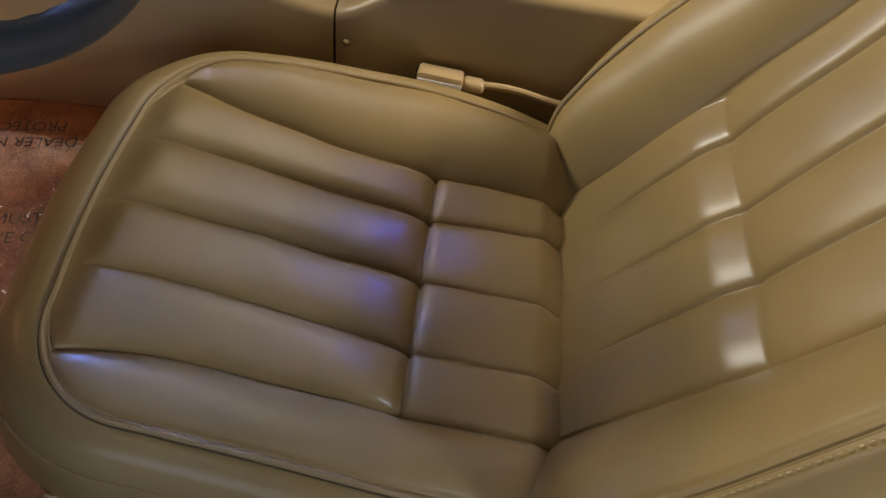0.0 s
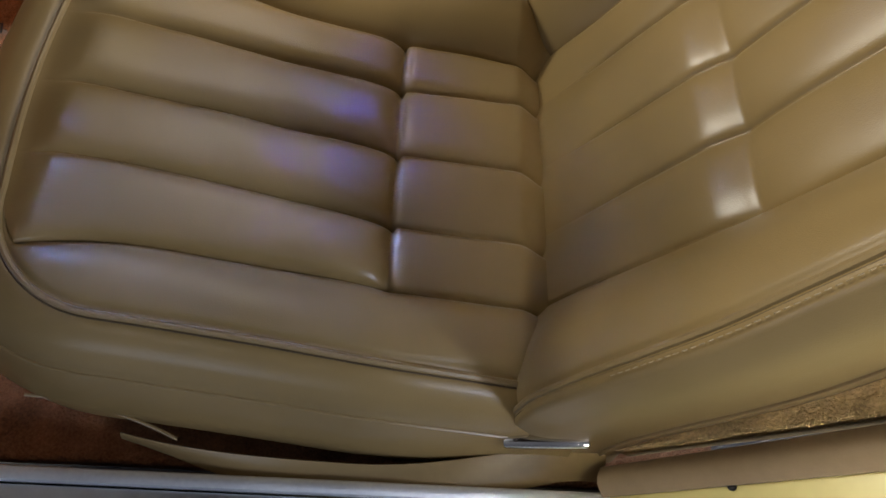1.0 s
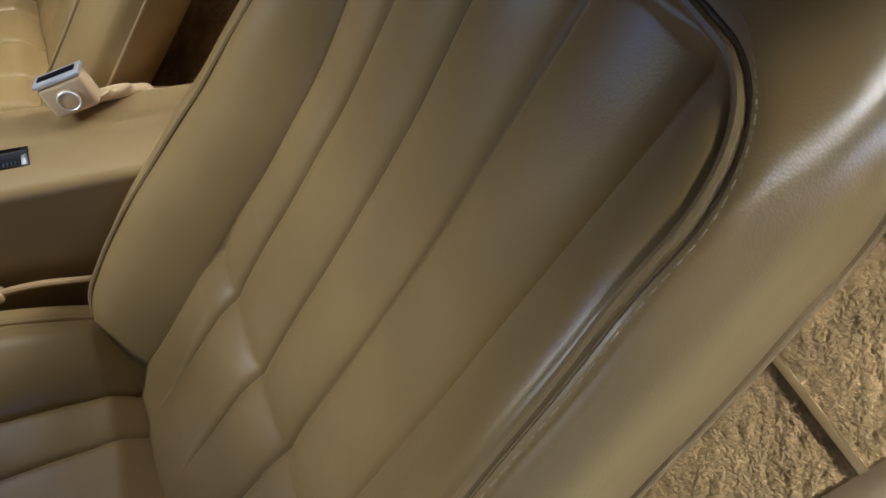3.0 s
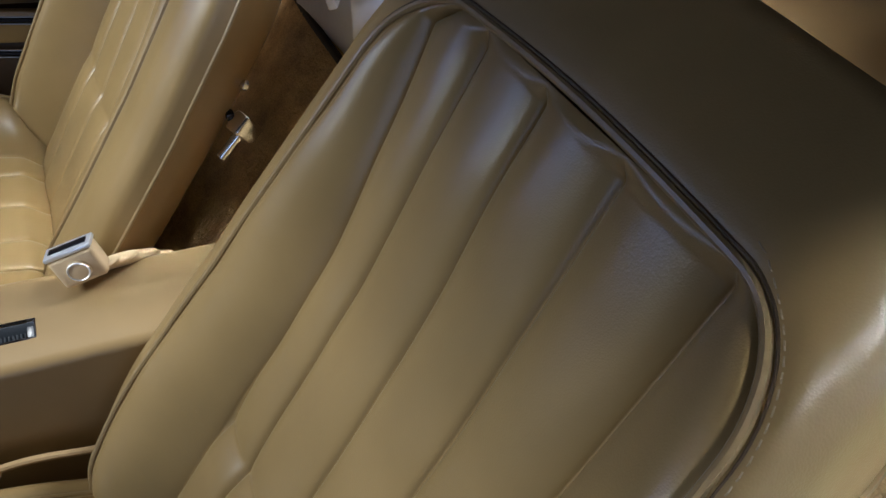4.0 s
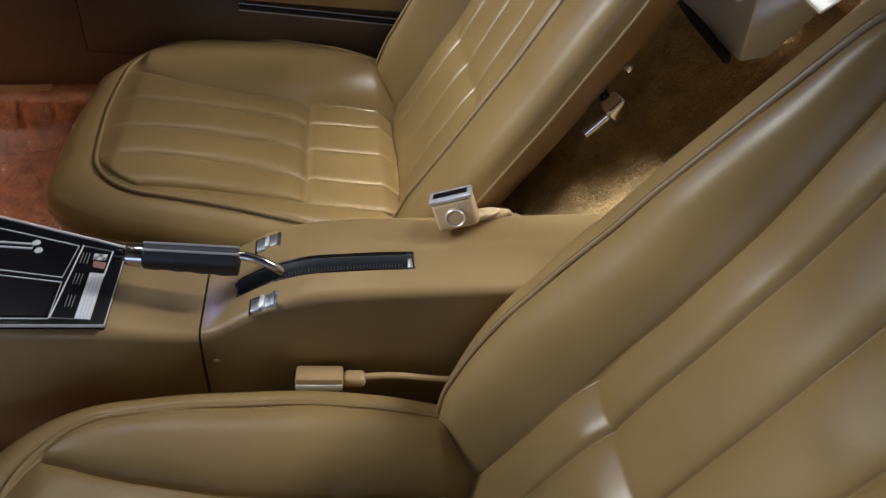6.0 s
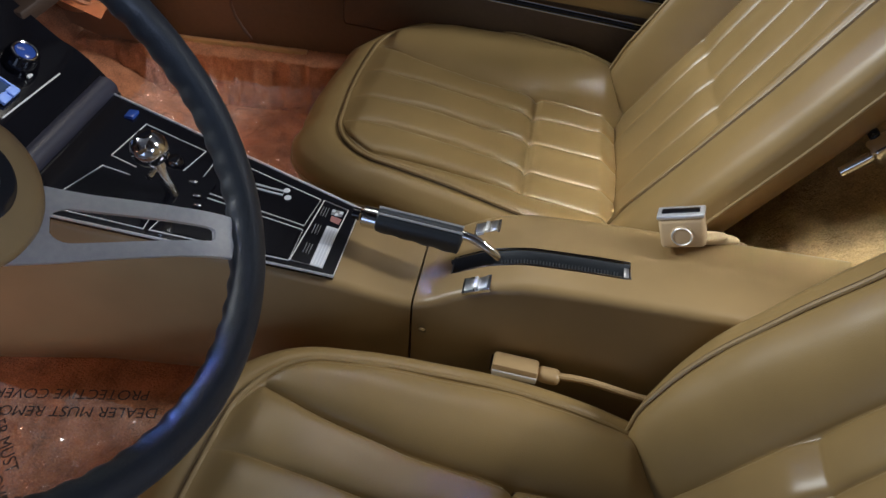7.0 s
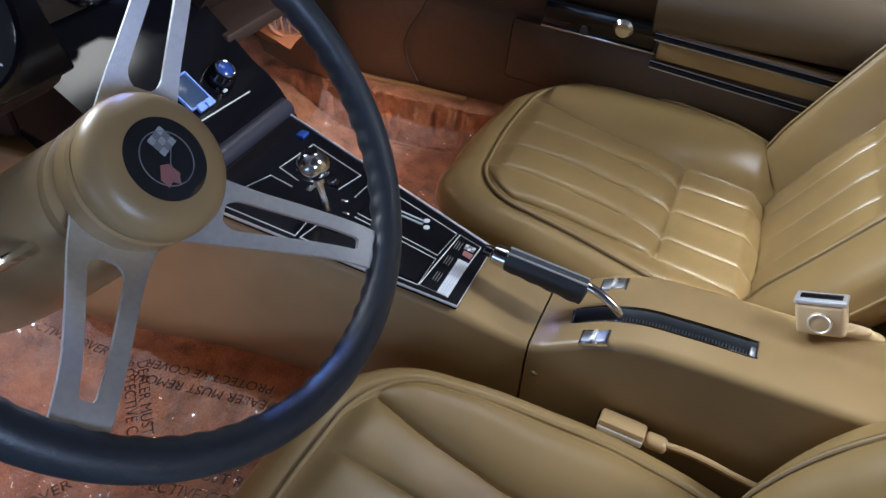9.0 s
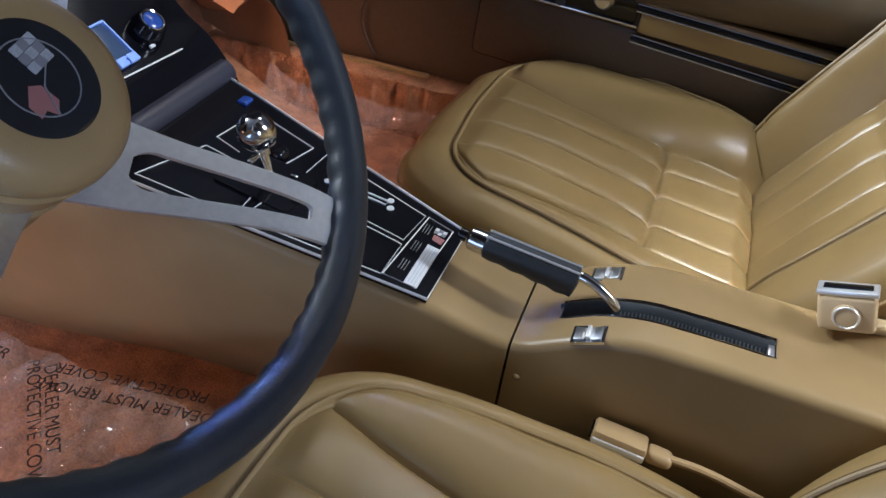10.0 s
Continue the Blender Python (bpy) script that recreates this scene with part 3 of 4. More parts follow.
def pad_fn(u, v):
    a = radians(-60 + 190 * u)
    y = -0.34 + 0.52 * v
    r = 0.16 + 0.006 * noise.noise(Vector((u * 3, v * 4, 2)))
    return (0.80 - r * math.cos(a) - 0.04 * math.cos((v - 0.5) * 3), y, 0.92 + r * 1.25 * math.sin(a))


part("padding", sheet_bm(pad_fn, 30, 24, (0.02, 0, 0)), M_HIDE, pad)
guide = thing("belt_guide", "chrome shoulder belt guide on the seat top", "belt guide")
p0 = Vector(back_point(0.64, -0.165, -0.10))
part("loop", tube_bm([p0 + Vector((0.010 + 0.022 * math.sin(a * 0.5), -0.018 * math.cos(a * 0.5), 0.012 * math.sin(a * 0.25))) for a in range(12)], 0.004, 8), M_CHROME, guide)
part("bracket", box_bm((0.03, 0.03, 0.018), p0 + Vector((0.004, 0.008, 0.0)), 0.005), M_BLACK, guide, "black bracket")

# unseen roof added to shade the seats, open at the windscreen and at the rear window
roof = thing("roof", "unseen dark roof with header rail, added to shade the seats", "car roof", kind="structure")
part("panel", box_bm((1.06, 0.66, 0.03), (0.22, 0.09, 1.085), 0.01), M_BROWN, roof)
part("header_rail", box_bm((0.06, 1.24, 0.06), (-0.31, 0.38, 1.030), 0.015), M_BROWN, roof)
for y in (-0.235, 0.995):
    part("screen_pillar", tube_bm([(-0.31, y, 1.06), (-0.62, y, 0.97), (-0.98, y, 0.82)], 0.025, 10), M_BROWN, roof)

# passenger side: sill, door and its panel
def psill_fn(u, v):
    x, k = -0.98 + 1.25 * u, v
    fold = 0.010 * noise.noise(Vector((x * 38, k * 1.5, 2.0))) + 0.004 * noise.noise(Vector((x * 90, k * 3, 5.0)))
    y = 0.912 + 0.012 * k + 0.06 * smooth01(0.72, 1.0, k) + fold * math.sin(math.pi * min(1, k * 1.2))
    return (x, y + pile(x, k * 0.3, 0.003), FLOOR + 0.108 * smooth01(0.0, 0.8, k) + pile(x, k + 3, 0.003))


structure("door_sill_far", sheet_bm(psill_fn, 420, 40, (0, 0.02, -0.02)), M_CARPET_RED, "rust brown shaggy carpet over the far sill", "carpet")
door = thing("door_2", "brown door panel with chrome strips, closed", "car door", kind="structure")


def door_fn(u, v):
    x, z = -1.05 + 1.75 * u, 0.265 + 0.50 * v
    y = 0.985 - 0.02 * smooth01(0.50, 0.40, z) - 0.035 * smooth01(0.46, 0.56, z)
    y += 0.012 * smooth01(-0.28, -0.42, x)
    return (x, y, z)


part("panel", sheet_bm(door_fn, 50, 40, (0, 0.03, 0)), M_DOOR, door)


def arm_fn(u, v):
    x, a = -0.15 + 0.85 * u, radians(-100 + 190 * v)
    return (x, 0.965 - 0.045 * math.cos(a), 0.545 + 0.06 * math.sin(a) - 0.05 * u * 0.3)


part("upper_pad", sheet_bm(arm_fn, 24, 14, (0, 0.02, 0)), M_ROLL, door, "tan padded upper door roll")
part("strip_pad", box_bm((0.80, 0.016, 0.052), (0.262, 0.952, 0.437), 0.006, m=pose(0, 0, 0, 0, 4.5, 0)), M_HIDE, door, "tan padded band")
part("lower_pad", box_bm((1.06, 0.012, 0.12), (0.12, 0.966, 0.362), 0.008, m=pose(0, 0, 0, 0, 4.5, 0)), M_DOOR, door, "brown lower panel")
for z0, dz in ((0.483, -0.07), (0.434, -0.085)):
    for off, mat_, r in ((0.0, M_BLACK, 0.0048), (0.0055, M_CHROME, 0.0018), (-0.0055, M_CHROME, 0.0018)):
        part("chrome_strip" if mat_ is M_CHROME else "black_strip", tube_bm([(-0.145 + 0.8 * k / 8, 0.944, z0 + off + dz * k / 8) for k in range(9)], r, 8), mat_, door)
part("lock_plate", box_bm((0.20, 0.014, 0.046), (-0.243, 0.953, 0.482), 0.004, m=pose(0, 0, 0, 0, 4, 0)), M_BLACK, door, "black latch plate")
part("lock_border", box_bm((0.205, 0.008, 0.004), (-0.243, 0.946, 0.4600), 0.001, m=pose(0, 0, 0, 0, 4, 0)), M_CHROME, door)
part("lock_knob", lathe_bm([(0.017, 0.0), (0.017, 0.006), (0.012, 0.012), (0.0, 0.013)], 24, Matrix.Translation((-0.199, 0.946, 0.486)) @ pose(0, 0, 0, 90, 0, 0)), M_CHROME, door)
part("lock_button", lathe_bm([(0.008, 0.0), (0.008, 0.004), (0.0, 0.005)], 16, Matrix.Translation((-0.266, 0.946, 0.470)) @ pose(0, 0, 0, 90, 0, 0)), M_RUBBER, door)
part("panel_bead", tube_bm([(-0.60 - 0.03 * math.sin(k * 0.5), 0.962 - 0.02 * smooth01(0.46, 0.56, 0.29 + 0.022 * k), 0.29 + 0.022 * k) for k in range(12)], 0.003), M_BROWN, door)
part("kick_trim", box_bm((0.34, 0.012, 0.012), (-0.66, 0.962, 0.274), 0.003), M_VINYL, door, "tan plastic edge trim")

# ---- centre console ----
Z_TOP = [(-0.90, 0.50), (-0.567, 0.452), (-0.235, 0.3855), (-0.15, 0.360), (-0.128, 0.361), (-0.095, 0.383), (-0.06, 0.402), (-0.02, 0.412), (0.05, 0.413), (0.36, 0.405)]
Y_NEAR = [(-0.90, 0.20), (-0.567, 0.262), (-0.42, 0.276), (-0.235, 0.290), (-0.14, 0.299), (0.36, 0.303)]
Y_FAR = [(-0.90, 0.55), (-0.567, 0.494), (-0.235, 0.420), (-0.14, 0.428), (0.36, 0.432)]


def z_top(x):
    return soft(Z_TOP, x, 0.012)


GROOVE = 0.350


def console_section(x, front):
    zt, yn, yf = z_top(x), interp(Y_NEAR, x), interp(Y_FAR, x)
    r = 0.011
    low = FLOOR - 0.01
    if front:
        side = [(yn + 0.028, low), (yn + 0.004, low + 0.05), (yn - 0.014, low + 0.10), (yn - 0.016, zt - 0.09), (yn - 0.008, zt - 0.04)]
        other = [(yf + 0.008, zt - 0.04), (yf + 0.014, zt - 0.09), (yf + 0.01, low + 0.1), (yf + 0.0, low + 0.05), (yf - 0.01, low)]
    else:
        side = [(yn - 0.030, low), (yn - 0.026, low + 0.05), (yn - 0.021, low + 0.10), (yn - 0.013, zt - 0.08), (yn - 0.005, zt - 0.035)]
        other = [(yf + 0.005, zt - 0.035), (yf + 0.013, zt - 0.08), (yf + 0.021, low + 0.1), (yf + 0.026, low + 0.05), (yf + 0.03, low)]
    top = [(yn + r - r * math.cos(radians(a)), zt - r + r * math.sin(radians(a))) for a in (0, 20, 45, 70, 90)]
    d = 0.0 if front or not -0.1005 < x < 0.0945 else 0.010
    top += [(0.318, zt + 0.0005), (0.330, zt + 0.001), (GROOVE - 0.0135, zt + 0.001), (GROOVE - 0.0125, zt + 0.001 - d), (GROOVE + 0.0125, zt + 0.001 - d)]
    top += [(GROOVE + 0.0135, zt + 0.001), (0.384, zt + 0.001), (0.404, zt + 0.0005)] if not front else [(0.384, zt + 0.001), (0.404, zt + 0.0005)]
    top += [(yf - r + r * math.cos(radians(a)), zt - r + r * math.sin(radians(a))) for a in (90, 70, 45, 20, 0)]
    return side + top + other


def loft_bm(xs, front):
    bm = bmesh.new()
    rows = [[bm.verts.new((x, y, z)) for y, z in console_section(x, front)] for x in xs]
    for A, B in zip(rows, rows[1:]):
        for k in range(len(A) - 1):
            bm.faces.new((A[k], A[k + 1], B[k + 1], B[k]))
    bm.faces.new(rows[0]), bm.faces.new(rows[-1])
    return bm


console = thing("centre_console", "tan vinyl centre console between the seats", "console")
part("brake_cover", loft_bm(sorted([-0.1385 + 0.50 * k / 80 for k in range(81)] + [-0.1008, -0.1002, 0.0942, 0.0948]), False), M_VINYL, console)
part("shift_console", loft_bm([-0.141 - 0.76 * k / 60 for k in range(61)], True), M_VINYL, console)
part("side_screw", lathe_bm([(0.0045, 0), (0.0045, 0.002), (0.002, 0.0035), (0, 0.0035)], 14, Matrix.Translation((-0.125, 0.2905, 0.331)) @ pose(0, 0, 0, 90, 0, 0)), M_CHROME, console)
# parking brake slot with ribbed gaiter
part("slot_gaiter", tube_bm([(-0.0995 + 0.193 * k / 40, GROOVE, z_top(-0.0995 + 0.193 * k / 40) - 0.0075) for k in range(41)], 0.0125, 10, flat=0.28), M_RUBBER, console, "black ribbed gaiter in the lever slot")
bm = bmesh.new()
for k in range(40):
    x = -0.046 + 0.138 * k / 39
    tube_bm([(x, GROOVE - 0.011 + 0.0037 * j, z_top(x) - 0.0040 - 0.0012 * abs(j - 3) / 3) for j in range(7)], 0.0012, 5, bm=bm)
tagged(part("gaiter_ribs", bm, M_RUBBER, console), kind="stuff")
ring = [(-0.1005 + 0.195 * k / 30, GROOVE - 0.0130) for k in range(31)] + [(0.0945 - 0.195 * k / 30, GROOVE + 0.0130) for k in range(31)]
part("slot_rim", tube_bm([(x, y, z_top(x) + 0.0008) for x, y in ring], 0.0013, 6, True), M_CHROME, console)
part("slot_end", box_bm((0.006, 0.022, 0.006), (0.0905, GROOVE, z_top(0.09) - 0.0025), 0.001), M_ALU, console, "bright slot end clip")
for y in (0.311, 0.404):
    z = z_top(-0.069)
    m = Matrix.Translation((-0.069, y, z + 0.0005)) @ pose(0, 0, 0, 0, -24, 0)
    sw = part("window_switch", prism_bm(rounded(-0.0165, -0.0115, 0.0165, 0.0115, 0.0012), 0.0035, m=m, holes=[rounded(-0.0142, -0.0092, 0.0142, 0.0092, 0.0006)]), M_CHROME, console)
    part("rocker", box_bm((0.0105, 0.0175, 0.003), (0, 0, 0), 0.0008, m=m @ Matrix.Translation((-0.0083, 0, 0.0002)) @ pose(0, 0, 0, 0, 6, 0)), M_ALU, sw)
    part("rocker", box_bm((0.0105, 0.0175, 0.003), (0, 0, 0), 0.0008, m=m @ Matrix.Translation((0.0083, 0, 0.0002)) @ pose(0, 0, 0, 0, -10, 0)), M_ALU, sw)
    part("rocker_ridge", box_bm((0.0045, 0.0170, 0.006), (0, 0, 0), 0.0012, m=m @ Matrix.Translation((0.0005, 0, 0.0012))), M_STEEL, sw)
    part("switch_well", box_bm((0.028, 0.018, 0.001), (0, 0, 0), 0, m=m @ Matrix.Translation((0, 0, -0.0008))), M_BLACK, sw)

# parking brake lever
brake = thing("parking_brake", "black grip parking brake lever with chrome cap", "hand brake")
A, B = Vector((-0.194, 0.3595, 0.4275)), Vector((-0.093, 0.3580, 0.4135))
ax = (B - A).normalized()
upv = (Vector((0, 0, 1)) - ax * ax.z).normalized()
sd = ax.cross(upv)


def grip_fn(u, v):
    a = 2 * math.pi * v
    low = max(0.0, -math.cos(a))
    tz = 0.0150 + 0.0025 * u - low * 0.0026 * (0.5 + 0.5 * math.cos(u * 8.5 * math.pi)) + low * 0.0035 * u
    ends = math.sqrt(max(0.0, min(1, min(u, 1 - u) / 0.03)))
    p = A + (B - A) * u + upv * (tz * math.cos(a) * ends) + sd * (0.0135 * math.sin(a) * ends)
    return tuple(p)


child("grip", mesh_from("grip", *grid(grip_fn, 60, 28, True), M_RUBBER), brake)
for sgn in (-1, 1):
    part("trim_line", tube_bm([A + (B - A) * (0.02 + 0.96 * k / 8) + upv * (0.0140 + 0.002 * k / 8) + sd * (0.0055 * sgn) for k in range(9)], 0.0015, 6), M_PALE, brake, "bright trim line")
q = ax.to_track_quat("Z", "Y").to_matrix().to_4x4()
part("cap", lathe_bm([(0.0125, 0.002), (0.0125, -0.006), (0.0120, -0.014), (0.009, -0.016), (0.0, -0.016)], 24, Matrix.Translation(A) @ q), M_CHROME, brake)
part("button", lathe_bm([(0.007, -0.018), (0.007, -0.026), (0.0, -0.028)], 16, Matrix.Translation(A) @ q), M_BLACK, brake)
part("lever", tube_bm([B + Vector((-0.006 + 0.056 * k / 10, -0.0006 * k, 0.010 + 0.003 * math.sin(k * 0.31) - 0.030 * (k / 10) ** 1.6)) for k in range(11)], 0.0050, 10, flat=0.8), M_CHROME, brake)

# shift plate
SL = (0.452 - 0.3855) / (0.567 - 0.235)


def on_plate(x, y, h=0.0):
    return (x, y, 0.3855 - SL * (x + 0.235) + h)


PM = Matrix.Translation((0, 0, 0.3855 - SL * 0.235)) @ Matrix(((1, 0, 0, 0), (0, 1, 0, 0), (-SL, 0, 1, 0), (0, 0, 0, 1)))
plate = thing("shift_plate", "black shift console plate with white outlines", "console plate")
part("panel", prism_bm([(-0.229, 0.297), (-0.229, 0.412), (-0.585, 0.490), (-0.585, 0.262)], 0.006, m=Matrix.Translation((0, 0, 0.0055)) @ PM), M_BLACK, plate)
part("bright_edge", tube_bm([on_plate(x, y, 0.006) for x, y in ((-0.585, 0.2615), (-0.228, 0.296), (-0.228, 0.413), (-0.585, 0.491))], 0.0017, 6), M_STEEL, plate)


def outline_part(pts, parent, r=0.00075, closed=True, mat_=None, name="white_outline"):
    return part(name, tube_bm([on_plate(x, y, 0.0065) for x, y in pts], r, 5, closed, flat=1.0), mat_ or M_WHITE, parent)


outline_part([(-0.245, 0.303), (-0.241, 0.404), (-0.272, 0.409), (-0.279, 0.3015)], plate)
outline_part([(-0.281, 0.358), (-0.276, 0.408), (-0.411, 0.434), (-0.415, 0.366)], plate)
outline_part([(-0.280, 0.300), (-0.280, 0.351), (-0.418, 0.358), (-0.430, 0.286)], plate)
outline_part([(-0.443, 0.363), (-0.429, 0.433), (-0.512, 0.450), (-0.52, 0.380)], plate)
outline_part([(-0.436, 0.285), (-0.440, 0.355), (-0.52, 0.36), (-0.545, 0.277)], plate)
part("ashtray_lid", prism_bm([(-0.283, 0.303), (-0.283, 0.348), (-0.416, 0.355), (-0.427, 0.289)], 0.002, m=Matrix.Translation((0, 0, 0.0072)) @ PM), M_BLACK, plate)
part("label", prism_bm([(-0.2425, 0.303), (-0.2425, 0.369), (-0.2570, 0.369), (-0.2570, 0.303)], 0.0008, m=Matrix.Translation((0, 0, 0.0062)) @ PM), M_GREYBOX, plate, "pale grey data label")
for k in range(4):
    outline_part([(-0.2446 - 0.0034 * k, 0.306), (-0.2446 - 0.0034 * k, 0.366)], plate, 0.00035, False, M_STEEL, "print_line")
M_RED = plain("dull_red_print", (0.30, 0.13, 0.12), 0.5)
M_MID = plain("mid_grey_print", (0.36, 0.37, 0.39), 0.5, vary=0.3, scale=200)
M_DIM = plain("dim_grey_print", (0.20, 0.20, 0.21), 0.5)
for i in range(3):
    for j in range(2):
        x, y = -0.2455 - 0.0045 * i, 0.3895 + 0.0050 * j
        part("flag_mark", prism_bm([(x, y), (x, y + 0.0045), (x - 0.004, y + 0.0038), (x - 0.004, y - 0.0008)], 0.0006, m=Matrix.Translation((0, 0, 0.0064)) @ PM), M_GREYBOX if (i + j) % 2 else M_DIM, plate)
part("flag_mark", prism_bm([(-0.245, 0.376), (-0.244, 0.386), (-0.257, 0.387), (-0.256, 0.378)], 0.0006, m=Matrix.Translation((0, 0, 0.0064)) @ PM), M_RED, plate, "dull red flag mark")
for y0 in (0.318, 0.350, 0.382):
    for j in range(3):
        outline_part([(-0.2630 - 0.0032 * j, y0), (-0.2630 - 0.0032 * j, y0 + 0.016)], plate, 0.0005, False, M_DIM, "print_bar")
# shift pattern: a long loop with round ends
outline_part([(-0.384, 0.394), (-0.320, 0.397), (-0.320, 0.404), (-0.384, 0.401)], plate, 0.0012, True, M_GREYBOX, "pattern_rail")
for q_ in ((-0.313, 0.395), (-0.318, 0.4065), (-0.388, 0.392), (-0.388, 0.403)):
    part("pattern_dot", lathe_bm([(0.0042, 0), (0.0042, 0.001), (0.0, 0.001)], 16, Matrix.Translation(on_plate(*q_, 0.0062))), M_GREYBOX, plate)
part("warning_lamp", box_bm((0.013, 0.016, 0.005), on_plate(-0.535, 0.459, 0.007), 0.0015), M_BLUE := plain("blue_lens", (0.03, 0.07, 0.30), 0.2), plate, "blue lens")
part("lighter", lathe_bm([(0.011, 0), (0.011, 0.004), (0.008, 0.008), (0, 0.009)], 20, Matrix.Translation(on_plate(-0.452, 0.398, 0.006))), M_BLACK, plate)
# gear lever
gear = thing("gear_lever", "chrome ball gear lever on the shift plate", "gear lever")
g0, g1 = Vector(on_plate(-0.430, 0.347, 0.004)), Vector((-0.443, 0.347, 0.494))
part("stalk", tube_bm([g0.lerp(g1, k / 8) for k in range(9)], 0.0062, 14), M_CHROME, gear)
part("collar", tube_bm([g0.lerp(g1, 0.62), g0.lerp(g1, 0.70), g0.lerp(g1, 0.78)], 0.0085, 16), M_CHROME, gear)
part("lift_tab", tube_bm([g0.lerp(g1, 0.66) + Vector((0.0, -0.022 + 0.0055 * k, 0.0)) for k in range(9)], 0.0035, 10), M_CHROME, gear)
bm = bmesh.new()
bmesh.ops.create_uvsphere(bm, u_segments=32, v_segments=20, radius=0.0205, matrix=Matrix.Translation(g1))
part("ball", bm, M_CHROME, gear)
part("button", lathe_bm([(0.0075, 0.0188), (0.0075, 0.0212), (0.0, 0.0218)], 20, Matrix.Translation(g1)), M_BLACK, gear)
part("boot", prism_bm(rounded(-0.055, -0.030, 0.035, 0.040, 0.008), 0.003, m=Matrix.Translation((-0.43, 0.347, 0.3855 - SL * 0.235 + SL * 0.43 + 0.0085)) @ Matrix(((1, 0, 0, 0), (0, 1, 0, 0), (-SL, 0, 1, 0), (0, 0, 0, 1)))), M_BLACK, gear, "black gate cover")
for q_ in ((-0.405, 0.352), (-0.398, 0.338), (-0.418, 0.372)):
    part("gate_clip", box_bm((0.010, 0.004, 0.004), on_plate(*q_, 0.0095), 0.001), M_CHROME, gear)

# ---- centre stack, dash ----
stack = thing("centre_stack", "black centre stack with radio and controls", "dashboard stack")


def stack_fn(u, v):
    x = -0.575 - 0.26 * u
    z = 0.448 + 0.24 * u ** 0.9 + 0.01 * math.sin(math.pi * min(1, u * 4))
    return (x, 0.255 - 0.02 * u + (0.25 + 0.04 * u) * v, z)


part("face", sheet_bm(stack_fn, 30, 8, (-0.05, 0, -0.12)), M_BLACK, stack)


def on_stack(x, y, h=0.0):
    u = (-0.575 - x) / 0.26
    z = 0.448 + 0.24 * u ** 0.9 + 0.01 * math.sin(math.pi * min(1, u * 4))
    return Vector((x, y, z)) + Vector((0.64, 0, 0.77)) * h


SM = pose(0, 0, 0, 0, 40, 0)
M_SCREEN = plain("dim_radio_screen", (0.045, 0.07, 0.13), 0.25)
M_LITBLUE = plain("pale_blue_print", (0.28, 0.42, 0.95), 0.35)
M_PAD = plain("soft_black_pad", (0.030, 0.030, 0.045), 0.38, vary=0.15, bump=0.2)
part("ledge", tube_bm([(-0.588, 0.262 + 0.236 * k / 6, 0.462) for k in range(7)], 0.016, 12), M_PAD, stack, "black padded ledge")
part("radio_display", box_bm((0.042, 0.034, 0.006), on_stack(-0.6500, 0.3770, 0.004), 0.002, m=SM), M_SCREEN, stack, "dim blue radio display")
m = Matrix.Translation(on_stack(-0.6500, 0.3770, 0.009)) @ SM
part("display_frame", prism_bm(rounded(-0.0235, -0.0195, 0.0235, 0.0195, 0.002), 0.004, m=m, holes=[rounded(-0.0215, -0.0175, 0.0215, 0.0175, 0.0015)]), M_LITBLUE, stack, "bright blue display frame")
for k in range(2):
    part("radio_key", box_bm((0.011, 0.014, 0.006), on_stack(-0.629, 0.374 + 0.016 * k, 0.005), 0.0015, m=SM), M_LITBLUE, stack)
KO = Matrix.Translation(on_stack(-0.6454, 0.4370, 0.002)) @ SM
kn = part("radio_knob", lathe_bm([(0.020, 0), (0.0195, 0.008), (0.0180, 0.010), (0.0165, 0.020), (0.0150, 0.022), (0.0, 0.022)], 32, KO), M_BLACK, stack, "black ribbed radio knob")
part("knob_ring", tube_bm([KO @ Vector((0.0128 * math.cos(k * math.pi / 16), 0.0128 * math.sin(k * math.pi / 16), 0.0222)) for k in range(32)], 0.0011, 6, True), M_CHROME, kn)
part("knob_cap", lathe_bm([(0.0118, 0.0215), (0.009, 0.0236), (0, 0.0245)], 24, KO), M_BLUE, kn, "blue glossy knob cap")
part("control_line", tube_bm([on_stack(-0.6175, 0.350, 0.003), on_stack(-0.6135, 0.455, 0.003)], 0.0010, 6), M_WHITE, stack)
part("small_mark", box_bm((0.004, 0.008, 0.003), on_stack(-0.6299, 0.4256, 0.003), 0.0008, m=SM), M_WHITE, stack)

dash = thing("dashboard", "dark brown padded dashboard", "dashboard", kind="structure")


def dash_fn(u, v):
    a = radians(-100 + 200 * u)
    y = 0.50 + 0.485 * v
    return (-0.86 + 0.20 * math.cos(a) * (1 if a > 0 else 0.95), y, 0.68 + 0.15 * math.sin(a))


part("passenger_pad", sheet_bm(dash_fn, 24, 16, (-0.02, 0, 0)), M_BROWN, dash)
part("underside", box_bm((0.5, 0.49, 0.02), (-0.92, 0.742, 0.545), 0.004), M_BROWN, dash)
part("driver_underside", box_bm((0.42, 0.52, 0.02), (-0.93, 0.0, 0.60), 0.004), M_BROWN, dash)
part("cluster_body", box_bm((0.30, 0.46, 0.26), (-0.80, 0.005, 0.735), 0.03, 4), M_BROWN, dash)
part("cluster_face", box_bm((0.02, 0.40, 0.17), (-0.655, 0.01, 0.72), 0.004, m=pose(0, 0, 0, 0, -20, 0)), M_BLACK, dash, "black instrument face")
